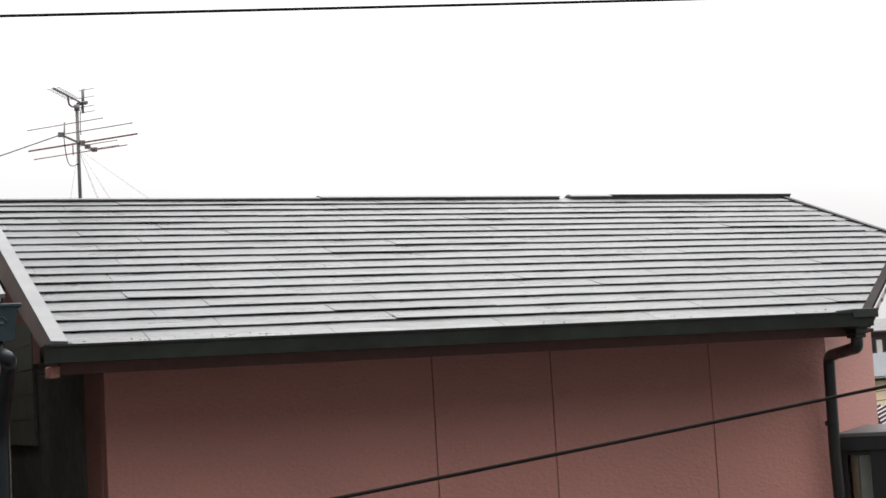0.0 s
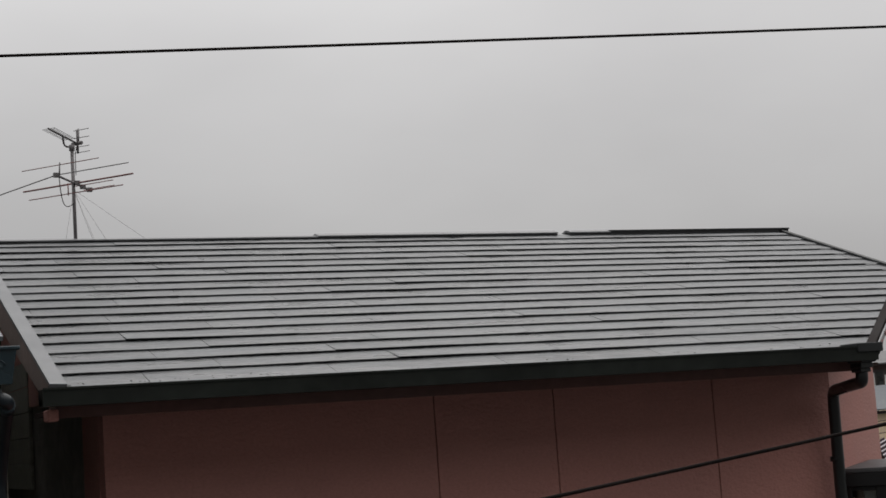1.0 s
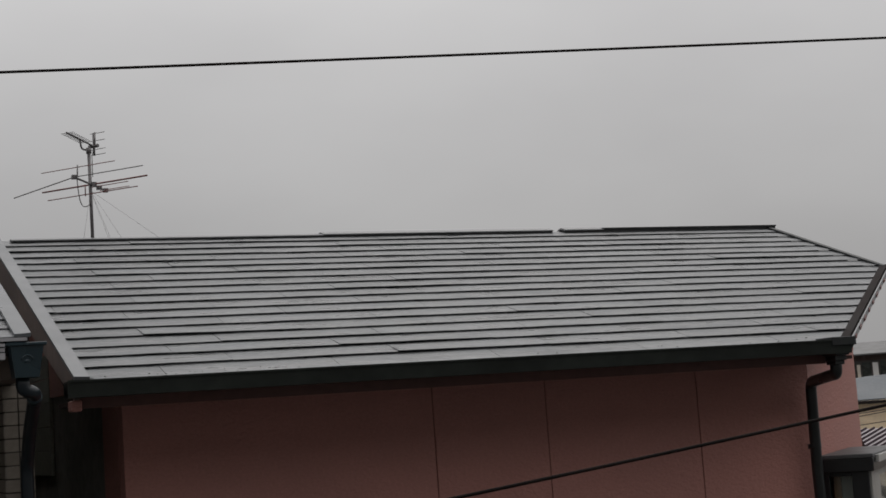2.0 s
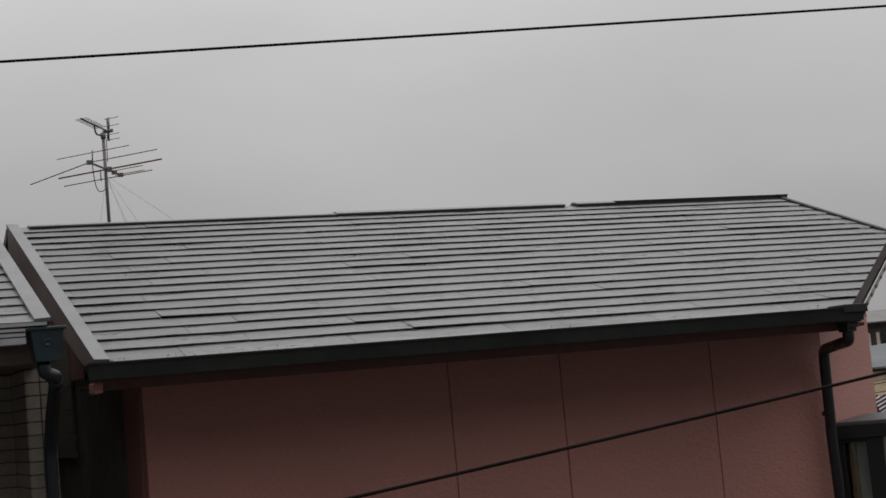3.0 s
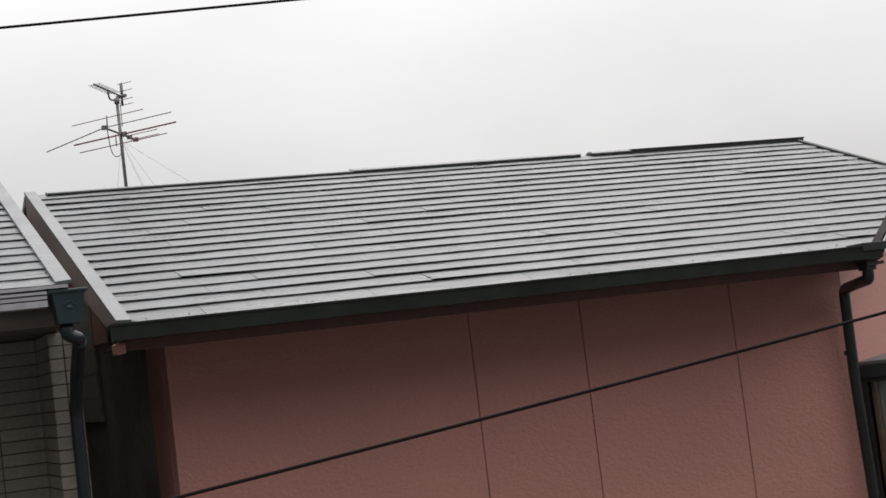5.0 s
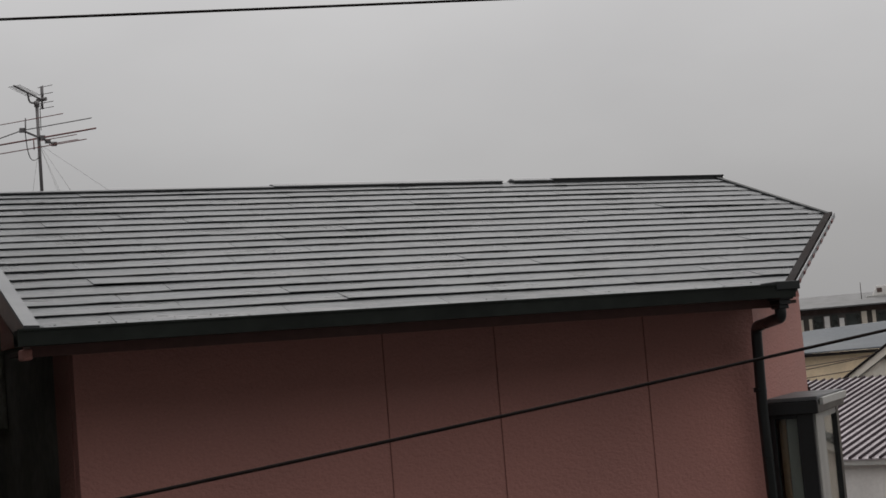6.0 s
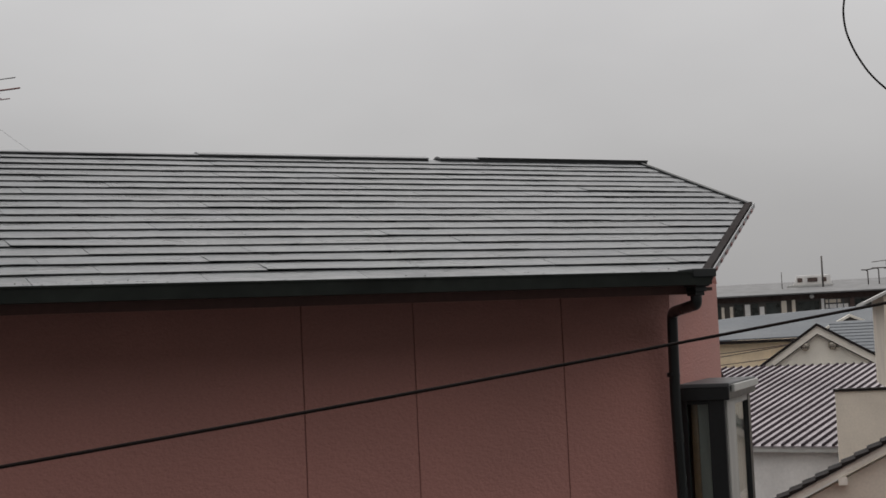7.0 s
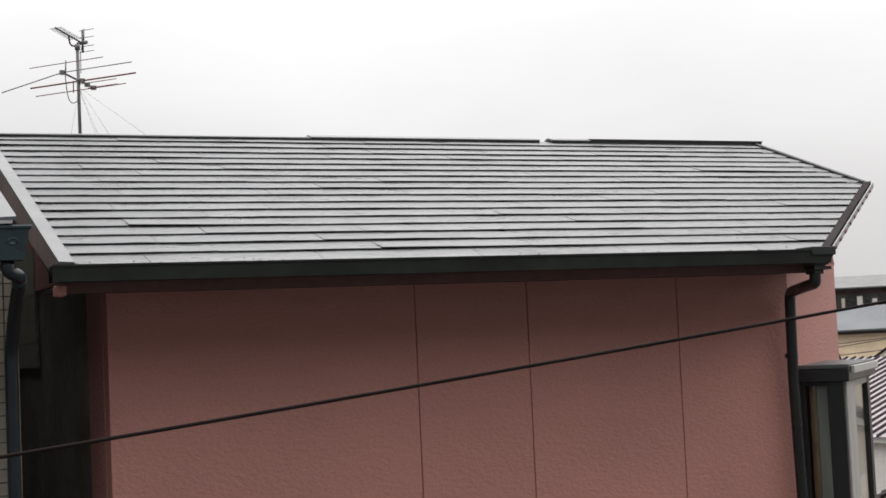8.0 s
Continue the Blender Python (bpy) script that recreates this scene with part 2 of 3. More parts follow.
def right_limit(s):
    return min(RIGHT, CUT_X + CUT_SLOPE * s)


house = thing("pink_house", "pink mortar house with a wet grey slate roof and black gutter", "house")

WALL_Y = 0.6
for x0, x1 in ((1.48, 3.244), (3.244, 3.962), (3.962, 5.000), (5.000, 5.83)):
    boxed("front_wall_panel", PINK, house, x0 + 0.003, x1 - 0.003, WALL_Y, WALL_Y + 0.12, 0, 5.90, 0.002)
boxed("wall_core", GROOVE, house, 1.52, 5.80, WALL_Y + 0.008, WALL_Y + 0.2, 0, 5.90)
boxed("left_wall", PINK, house, 1.48, 1.62, WALL_Y + 0.122, 1.15, 0, 6.05)
boxed("left_wall_sheet", GAPSHEET, house, 1.482, 1.62, 1.154, 5.7, 0, 6.05, 0, "dim grey side sheet")
bm = bmesh.new()
prism(bm, [(5.83, 0.6, 0), (7.31, 2.01, 0), (7.20, 2.10, 0), (5.75, 0.72, 0)], (0, 0, 6.0))
part("corner_wall", bm, PINK, house)
boxed("right_wall", PINK, house, 7.17, 7.31, 2.02, 5.7, 0, 6.3)
boxed("rear_wall", PINK, house, 1.46, 7.31, 5.7, 5.84, 0, 6.0)
# gable walls under the rakes
for x in (1.46, 7.19):
    bm = bmesh.new()
    prism(bm, [(x, 2.0, 6.0), (x, 5.7, 6.05), (x, RIDGE_Y + 0.1, RIDGE_Z - 0.2), (x, 2.1, 6.55)], (0.12, 0, 0))
    part("gable_wall", bm, PINK, house)

# roof deck, both slopes
roof = part("roof", made(prism, [on_roof(LEFT + 0.02, 0.02, -0.03), on_roof(right_limit(0.02) - 0.02, 0.02, -0.03), on_roof(RIGHT - 0.02, 1.79, -0.03),
                                 on_roof(RIGHT - 0.02, RIDGE_S, -0.03), on_roof(LEFT + 0.02, RIDGE_S, -0.03)], (0, 0, -0.03)), DECK, house)
bm = bmesh.new()
back_eave = RIDGE_Y * 2
prism(bm, [(LEFT, RIDGE_Y + 0.005, RIDGE_Z), (RIGHT, RIDGE_Y + 0.005, RIDGE_Z), (RIGHT, back_eave, EAVE_Z), (LEFT, back_eave, EAVE_Z)], (0, 0, -0.06))
part("rear_slope", bm, SLATE, roof)

# fascia and soffit
boxed("fascia_board", PINKBOARD, house, 1.14, 5.62, 0.02, 0.045, 5.865, 5.955)
boxed("soffit", BROWN, house, 1.16, 5.76, 0.046, 0.598, 5.885, 5.905)
bm = bmesh.new()
prism(bm, [(5.68, 0.06, 5.885), (7.36, 1.76, 5.885 + 0.55), (7.36, 2.1, 5.885 + 0.62), (5.77, 0.57, 5.885)], (0, 0, 0.02))
part("corner_soffit", bm, BROWN, house)

part("rake_soffit", made(hexa, [on_roof(1.167, 0.06, -0.16), on_roof(1.458, 0.06, -0.16), on_roof(1.458, RIDGE_S, -0.16), on_roof(1.167, RIDGE_S, -0.16),
                                on_roof(1.167, 0.06, -0.14), on_roof(1.458, 0.06, -0.14), on_roof(1.458, RIDGE_S, -0.14), on_roof(1.167, RIDGE_S, -0.14)]), BROWN, house)

# left rake: metal flashing over a brown bargeboard
rake = part("rake_flashing", made(hexa, [on_roof(LEFT, -0.03, 0.012), on_roof(INNER, -0.03, 0.012), on_roof(INNER, RIDGE_S, 0.012), on_roof(LEFT, RIDGE_S, 0.012),
                                         on_roof(LEFT, -0.03, 0.030), on_roof(INNER, -0.03, 0.026), on_roof(INNER, RIDGE_S, 0.026), on_roof(LEFT, RIDGE_S, 0.030)]),
            FLASH, house, "pale grey metal rake flashing")
part("flashing_end", made(hexa, [on_roof(LEFT - 0.004, -0.045, -0.01), on_roof(INNER + 0.02, -0.045, -0.01), on_roof(INNER + 0.02, -0.02, -0.01), on_roof(LEFT - 0.004, -0.02, -0.01),
                                 on_roof(LEFT - 0.004, -0.045, 0.014), on_roof(INNER + 0.02, -0.045, 0.014), on_roof(INNER + 0.02, 0.0, 0.011), on_roof(LEFT - 0.004, 0.0, 0.011)]),
     GUTTER, rake, "black end seal")
part("left_bargeboard", made(hexa, [on_roof(LEFT + 0.004, 0.0, 0.011) + Vector((0, 0, -0.11)), on_roof(LEFT + 0.03, 0.0, 0.011) + Vector((0, 0, -0.11)),
                                    on_roof(LEFT + 0.03, RIDGE_S, 0.011) + Vector((0, 0, -0.20)), on_roof(LEFT + 0.004, RIDGE_S, 0.011) + Vector((0, 0, -0.20)),
                                    on_roof(LEFT + 0.004, 0.0, 0.011), on_roof(LEFT + 0.03, 0.0, 0.011), on_roof(LEFT + 0.03, RIDGE_S, 0.011), on_roof(LEFT + 0.004, RIDGE_S, 0.011)]),
     FADED, house, "faded brown bargeboard")
# in the lighter wall pink, for the light caught at the rake end
boxed("bargeboard_end_block", PINK, house, 1.125, 1.172, -0.03, 0.10, 5.852, 5.905, 0.006)

# gutter along the eave, an open box section
bm = bmesh.new()
prism(bm, [(1.09, -0.02, 5.915), (1.09, -0.02, 5.975), (1.09, -0.012, 5.975), (1.09, -0.012, 5.923), (1.09, -0.128, 5.923), (1.09, -0.134, 5.997), (1.09, -0.148, 5.997),
           (1.09, -0.148, 5.987), (1.09, -0.142, 5.987), (1.09, -0.136, 5.915)], (4.53, 0, 0))
gutter = part("gutter", bm, GUTTER, house)
for x in (1.095, 5.60):
    boxed("gutter_end", GUTTER, gutter, x - 0.004, x + 0.004, -0.138, -0.014, 5.914, 5.992)
for i in range(10):
    x = 1.3 + i * 0.46
    boxed("gutter_bracket", GUTTER, gutter, x - 0.012, x + 0.012, -0.142, -0.013, 5.962, 5.968)

# chamfered corner rake: brown board with a pale rusty edge strip
a, b = on_roof(CUT_X, 0.0), on_roof(CUT_X + CUT_SLOPE * 1.80, 1.80)
out = Vector((0.707, -0.707, 0))
def along_cut(name, mat, k0, k1, h0, h1, label=""):
    """A bar along the cut corner, from k0 to k1 metres outside the roof edge and h0 to h1 above it."""
    part(name, made(hexa, [v + out * k + Vector((0, 0, h)) for h in (h0, h1) for v, k in ((a, k0), (a, k1), (b, k1), (b, k0))]), mat, house, label)


along_cut("corner_bargeboard", DARKBOARD, 0.0, 0.052, -0.028, 0.016, "dark brown bargeboard across the cut corner")
along_cut("corner_trim", FLASH, 0.060, 0.070, -0.030, 0.006, "pale metal edge trim")
along_cut("trim_batten", DARKBOARD, 0.0525, 0.0595, -0.030, -0.006)
for i in range(9):
    c = a.lerp(b, 0.06 + i * 0.105) + out * 0.074
    step = (b - a).normalized() * (0.03 + 0.012 * (i % 3))
    part("rust_patch", made(hexa, [c + step * f + out * k + Vector((0, 0, h)) for h in (-0.026, -0.006) for f, k in ((-1, -0.003), (-1, 0.002), (1, 0.002), (1, -0.003))]), RED_ROD, house, "rusted stretch of edge trim")
part("right_rake_flashing", made(hexa, [on_roof(RIGHT - 0.03, 1.75, 0.0), on_roof(RIGHT + 0.01, 1.75, 0.0), on_roof(RIGHT + 0.01, RIDGE_S, 0.0), on_roof(RIGHT - 0.03, RIDGE_S, 0.0),
                                        on_roof(RIGHT - 0.03, 1.75, 0.022), on_roof(RIGHT + 0.01, 1.75, 0.022), on_roof(RIGHT + 0.01, RIDGE_S, 0.022), on_roof(RIGHT - 0.03, RIDGE_S, 0.022)]),
     CAP, house)


def ridge_cap(x0, x1, lift, t, slope, mat, label=""):
    """A batten coloured dark for front-face shade, under a thin folded metal sheet."""
    w, half, foot = 0.070, 0.078, RIDGE_Z - 0.078 * 0.35 + lift
    t += half * (0.30 - slope)
    under = [(-w, -0.024 - lift), (-w, t * 0.72), (0, t * 0.72 + w * slope * 0.8), (w, t * 0.72), (w, -0.024 - lift)]
    sheet = [(-half, t * 0.72), (-half, t), (-0.015, t + half * slope), (0.015, t + half * slope), (half, t), (half, t * 0.72), (0, t * 0.74 + w * slope * 0.8)]
    cap = part("ridge_cap", made(prism, [(x0 + 0.004, RIDGE_Y + y, foot + z) for y, z in under], (x1 - x0 - 0.008, 0, 0)), CAP, house, label)
    part("cap_sheet", made(prism, [(x0, RIDGE_Y + y, foot + z) for y, z in sheet], (x1 - x0, 0, 0)), mat, cap)


ridge_cap(1.28, 3.489, 0.0, 0.018, 0.20, RIDGEPALE)
ridge_cap(3.487, 5.373, 0.007, 0.022, 0.27, RIDGEPALE, "raised pale grey ridge cap")
ridge_cap(5.475, 5.822, 0.006, 0.024, 0.26, RIDGEPALE, "raised pale grey ridge cap")
ridge_cap(5.818, 7.455, 0.0, 0.028, 0.10, CAP)

# downpipe with its collector box at the cut corner
downpipe = thing("downpipe", "black downpipe with collector box on the pink wall corner", "downpipe")
bm = bmesh.new()
box(bm, 5.475, 5.648, -0.150, 0.012, 5.962, 6.012)
hexa(bm, [(5.510, -0.125, 5.905), (5.606, -0.125, 5.905), (5.606, -0.005, 5.905), (5.510, -0.005, 5.905), (5.486, -0.14, 5.962), (5.640, -0.14, 5.962), (5.640, 0.005, 5.962), (5.486, 0.005, 5.962)])
box(bm, 5.518, 5.600, -0.108, -0.012, 5.875, 5.905)
box(bm, 5.524, 5.594, -0.095, -0.010, 5.852, 5.875)
bevel(bm, 0.003)
part("collector_box", bm, PIPE, downpipe)
part("pipe", made(tube, bent([(5.562, -0.05, 5.88), (5.562, -0.05, 5.80), (5.768, 0.49, 5.764), (5.780, 0.52, 5.2), (5.810, 0.52, 3.9), (5.810, 0.52, 0.0)], 0.06), 0.035, 14), PIPE, downpipe)
for z in (5.35, 4.1, 2.8, 1.5):
    x = 5.780 + 0.023 * (5.2 - max(z, 3.9))
    part("pipe_clip", made(tube, [(x, 0.52, z), (x, 0.52, z + 0.03)], 0.042, 14), PIPE, downpipe)
vent = part("vent_hood", made(hexa, [(7.312, 2.06, 5.255), (7.385, 2.06, 5.255), (7.385, 2.17, 5.255), (7.312, 2.17, 5.255),
                                     (7.312, 2.06, 5.375), (7.34, 2.06, 5.35), (7.34, 2.17, 5.35), (7.312, 2.17, 5.375)]), BROWN, house)
boxed("vent_lip", BROWN, vent, 7.312, 7.40, 2.05, 2.18, 5.235, 5.254, 0.004)

# ---- bay window on the cut corner wall; its own axes: x along the wall, y into it ----
bay = thing("bay_window", "dark framed glass bay window with a pale outer frame and flat top", "bay window",
            at=pose(5.92, 0.684, 0, 0, 0, 43.6))
BW, BD, BT, BB = 1.245, 0.30, 5.203, 3.75


def bay_box(name, mat, x0, x1, y0, y1, z0, z1, bev=0.003, label=""):
    return boxed(name, mat, bay, x0, x1, y0, y1, z0, z1, bev, label)


bay_box("top", DARKFRAME, -0.03, BW + 0.03, -BD - 0.04, -0.003, BT - 0.02, BT + 0.064, 0.006)
bay_box("top_sheet", CAPGREY, -0.025, BW + 0.03, -BD - 0.041, -0.003, BT + 0.065, BT + 0.090, 0.003, "grey weathered metal top")
bay_box("top_trim", WHITEFRAME, 0.06, BW + 0.01, -BD - 0.065, -BD - 0.042, BT + 0.030, BT + 0.078, 0.003, "pale front trim")
bay_box("base", DARKFRAME, -0.02, BW + 0.02, -BD - 0.02, -0.003, BB - 0.1, BB, 0.006)
bay_box("corner_post", DARKFRAME, 0.0, 0.05, -BD, -BD + 0.105, BB, BT)
bay_box("wall_post", DARKFRAME, 0.0, 0.05, -0.055, -0.003, BB, BT)
bay_box("corner_post", DARKFRAME, BW - 0.03, BW, -BD, -BD + 0.05, BB, BT)
bay_box("side_head", DARKFRAME, 0.002, 0.045, -BD + 0.106, -0.056, BT - 0.045, BT - 0.021)
bay_box("pale_post", PALEPANEL, 0.052, 0.40, -BD - 0.012, -BD + 0.03, BB, BT - 0.001, 0.004, "pale grey front frame")
bay_box("front_head", PALEPANEL, 0.401, BW - 0.151, -BD, -BD + 0.04, BT - 0.07, BT - 0.001, 0.003, "pale grey head rail")
bay_box("edge_post", DARKFRAME, BW - 0.15, BW - 0.031, -BD - 0.004, -BD + 0.05, BB, BT - 0.001)
bay_box("front_blind", CURTAIN, 0.401, BW - 0.151, -BD + 0.05, -BD + 0.056, BB + 0.75, BT - 0.071, 0, "pale grey blind behind the glass")
side_pane = bay_box("side_pane", GLASS, 0.018, 0.024, -BD + 0.106, -0.056, BB, BT - 0.046, 0)
front_pane = bay_box("front_pane", GLASS, 0.401, BW - 0.151, -BD + 0.016, -BD + 0.022, BB, BT - 0.071, 0)
side_pane.visible_shadow = front_pane.visible_shadow = False
bay_box("inner_frame", WOODTRIM, 0.05, 0.07, -0.115, -0.07, BB, BT - 0.03)
bay_box("side_curtain", CURTAIN, 0.075, 0.082, -0.19, -0.117, BB, BT - 0.04, 0, "grey-green side curtain")
bm = bmesh.new()
for i in range(16):
    x0, x1 = 0.10 + i * 0.07, 0.10 + (i + 1) * 0.07
    y0, y1 = -0.08 - 0.02 * (i % 2), -0.08 - 0.02 * ((i + 1) % 2)
    hexa(bm, [(x0, y0, BB), (x1, y1, BB), (x1, y1 + 0.004, BB), (x0, y0 + 0.004, BB), (x0, y0, BT - 0.05), (x1, y1, BT - 0.05), (x1, y1 + 0.004, BT - 0.05), (x0, y0 + 0.004, BT - 0.05)])
part("curtain", bm, CURTAIN, bay, "pale grey curtain")

# ---- television antenna behind the ridge ----
AX, AY = 1.905, 3.50
antenna = thing("tv_antenna", "thin weathered rooftop television antenna with long rods on a mast", "antenna")
ROOF_BEHIND = RIDGE_Z - (AY - RIDGE_Y) * 0.35
part("mast", made(tube, [(AX, AY, ROOF_BEHIND), (AX, AY, 7.80)], 0.0125, 10), ALU, antenna)
part("mast_foot", made(box, AX - 0.12, AX + 0.12, AY - 0.12, AY + 0.12, ROOF_BEHIND - 0.02, ROOF_BEHIND + 0.05), ALU, antenna)
ROD, BOOM = Vector((0.64, -0.77, 0)), Vector((0.49, 0.87, 0))
JOINT_AT = Vector((1.915, 3.5, 7.543))
NEAR_END, FAR_END = JOINT_AT - 0.36 * BOOM, JOINT_AT + 0.30 * BOOM
boom = part("lower_boom", made(tube, [NEAR_END, FAR_END], 0.008, 8), ALU, antenna)
for at in (NEAR_END, JOINT_AT + 0.02 * ROD, FAR_END, JOINT_AT + 0.16 * BOOM):
    part("rod_clamp", made(box, at.x - 0.018, at.x + 0.018, at.y - 0.018, at.y + 0.018, at.z - 0.014, at.z + 0.014), ALU, boom)


def rod(name, at, back, fore, r, mat):
    return part(name, made(tube, [at - back * ROD, at + fore * ROD], r, 6), mat, antenna)


rod("dipole", JOINT_AT, 0.46, 0.50, 0.006, RED_ROD)
rod("rod", JOINT_AT + Vector((-0.047, 0, -0.073)), 0.35, 0.47, 0.0035, RED_ROD)
rod("rod", JOINT_AT + 0.1 * BOOM, 0.05, 0.29, 0.003, RED_ROD)
rod("rod", JOINT_AT + 0.28 * BOOM, 0.04, 0.23, 0.003, RED_ROD)
rod("rod", NEAR_END, 0.02, 0.60, 0.0035, ALU)
rod("rod", NEAR_END + Vector((0.04, 0.08, 0.085)), 0.33, 0.33, 0.003, RED_ROD)
part("rod_post", made(tube, [NEAR_END + Vector((0.03, 0.05, 0)), NEAR_END + Vector((0.04, 0.08, 0.10))], 0.005, 6), ALU, antenna)
part("bent_rod", made(tube, [NEAR_END, NEAR_END + Vector((-0.345, 0.50, -0.066))], 0.004, 6), ALU, antenna, "drooping bent rod")
part("rod_post", made(tube, [JOINT_AT + Vector((-0.047, 0, -0.085)), JOINT_AT + Vector((-0.047, 0, 0.0))], 0.004, 6), RED_ROD, antenna)
# the small upper yagi with its grid reflector
TOP_AT = Vector((1.855, 3.5, 7.868))
part("upper_boom", made(tube, [TOP_AT - 0.30 * BOOM, TOP_AT + 0.28 * BOOM], 0.007, 8), ALU, antenna)
for i in range(12):
    rod("director", TOP_AT + (-0.29 + i * 0.035) * BOOM, 0.055, 0.055, 0.002, ALU)
part("reflector_post", made(tube, [TOP_AT + 0.27 * BOOM + Vector((0, 0, -0.07)), TOP_AT + 0.27 * BOOM + Vector((0, 0, 0.10))], 0.008, 6), ALU, antenna)
part("reflector_post", made(tube, [TOP_AT + 0.20 * BOOM + Vector((0.03, 0, 0)), TOP_AT + 0.24 * BOOM + Vector((0.02, 0, 0.10))], 0.006, 6), ALU, antenna)
for z in (-0.065, -0.025, 0.04, 0.095):
    rod("reflector_rod", TOP_AT + 0.27 * BOOM + Vector((0, 0, z)), 0.03, 0.105, 0.0025, ALU)
rod("feed_box", TOP_AT + 0.22 * BOOM + Vector((0, 0, -0.01)), 0.025, 0.06, 0.014, ALU)
part("bracket", made(tube, bent([(AX, AY, 7.795), (AX - 0.05, AY, 7.80), TOP_AT + Vector((-0.01, -0.01, -0.02)), TOP_AT + Vector((-0.012, -0.02, 0.004))], 0.04), 0.007, 8), ALU, antenna)
part("mast_collar", made(tube, [(AX, AY, 7.77), (AX, AY, 7.81)], 0.02, 10), ALU, antenna)
part("feed_cable", made(tube, [Vector((1.76, 3.2, 7.53)).lerp(Vector((1.90, 3.49, 7.40)), i / 12) + Vector((-0.02, 0, -0.09)) * math.sin(i / 12 * math.pi) for i in range(13)], 0.003, 6), CABLE, antenna)
part("feed_cable", made(tube, [(1.96, 3.56, 7.86), (1.93, 3.52, 7.75), (1.925, 3.5, 7.6)], 0.0025, 6), CABLE, antenna)
for x, y in ((1.76, 3.05), (1.95, 3.05), (2.03, 3.05), (2.3, 3.05), (2.4, 4.4)):
    z = RIDGE_Z - abs(y - RIDGE_Y) * 0.35 + 0.01
    part("guy_wire", made(tube, [(AX, AY, 7.50), (x, y, z)], 0.0009, 5), ALU, antenna)

# ---- overhead cables ----


def cable(name, label, path, x0, x1, r):
    bm = bmesh.new()
    n = 60
    tube(bm, [path(x0 + (x1 - x0) * i / n) for i in range(n + 1)], r, 8)
    return tagged(part(name, bm, CABLE), label, "cable", "overhead cables")


def lower_line(x):
    return (x, -1.782 - 0.0472 * x, 5.144 + 0.1019 * x + 0.002 * x * x)


def upper_line(x):
    return (x, 0.197 - 0.1471 * x, 7.4957 + 0.0294 * x + 0.0005 * x * x)


cable("overhead_cable", "black overhead cable sagging across the pink wall", lower_line, -10.0, 15.0, 0.0072)
cable("overhead_cable", "black overhead cable high against the grey sky", upper_line, -10.0, 15.0, 0.0072)
# slack drop wire that hangs from the upper cable in an open loop
bm = bmesh.new()
turn = [(6.46, 7.705), (6.36, 7.72), (6.28, 7.63), (6.25, 7.50), (6.26, 7.38), (6.31, 7.26), (6.40, 7.13), (6.53, 7.02), (6.78, 6.90), (7.28, 6.84), (15.0, 7.3)]
tube(bm, bent([(x, 0.197 - 0.1471 * x, z) for x, z in turn], 0.2, 4), 0.0062, 8)
tagged(part("drop_wire", bm, CABLE), "slack black drop wire looping down from the overhead cable", "cable", "overhead cables")
for x, y in ((-10.0, -0.2), (15.0, -2.25)):
    pole = thing("utility_pole", "plain grey concrete utility pole carrying the cables", "utility pole", "utility poles")
    part("shaft", made(tube, [(x, y, 0), (x, y, 10)], 0.16, 16), FARROOF, pole)
    part("cross_arm", made(box, x - 0.05, x + 0.05, y - 1.3, y + 2.0, 7.4, 7.5), STEEL, pole)
    part("cross_arm", made(box, x - 0.05, x + 0.05, y - 1.3, y + 0.6, lower_line(x)[2] - 0.1, lower_line(x)[2]), STEEL, pole)

# ---- neighbouring tiled house ----
near = thing("tiled_house", "beige tiled house with slate roof and dark teal rain box", "house")
NX, NY, NZ, NP = 0.93, -0.12, 6.205, math.atan(0.33)
NCS, NSN = math.cos(NP), math.sin(NP)


def on_near(x, s, h=0.0):
    return Vector((x, NY + s * NCS - h * NSN, NZ + s * NSN + h * NCS))


near_roof = part("roof", made(prism, [on_near(-5, 0, -0.03), on_near(NX, 0, -0.03), on_near(NX, 3.6, -0.03), on_near(-5, 3.6, -0.03)], (0, 0, -0.05)), DECK, near)
part("rear_slope", made(prism, [on_near(-5, 3.6, -0.03), on_near(NX, 3.6, -0.03), on_near(NX, 3.6, -0.03) + Vector((0, 3.2, -1.05)), on_near(-5, 3.6, -0.03) + Vector((0, 3.2, -1.05))], (0, 0, -0.05)), SLATE, near_roof)
part("rake_flashing", made(hexa, [on_near(NX - 0.075, -0.012, 0.01), on_near(NX, -0.012, 0.01), on_near(NX, 3.6, 0.01), on_near(NX - 0.075, 3.6, 0.01),
                                  on_near(NX - 0.075, -0.012, 0.026), on_near(NX, -0.012, 0.03), on_near(NX, 3.6, 0.03), on_near(NX - 0.075, 3.6, 0.026)]),
     FLASH, near, "pale grey metal rake flashing")
part("bargeboard", made(hexa, [on_near(NX - 0.03, 0.02, -0.18), on_near(NX - 0.004, 0.02, -0.18), on_near(NX - 0.004, 3.6, -0.18), on_near(NX - 0.03, 3.6, -0.18),
                               on_near(NX - 0.03, 0.02, 0.009), on_near(NX - 0.004, 0.02, 0.009), on_near(NX - 0.004, 3.6, 0.009), on_near(NX - 0.03, 3.6, 0.009)]), BROWN, near)
near_gutter = boxed("gutter", OLDGUTTER, near, -5, 0.80, NY - 0.10, NY + 0.01, 6.105, 6.118, 0, "old grey metal gutter")
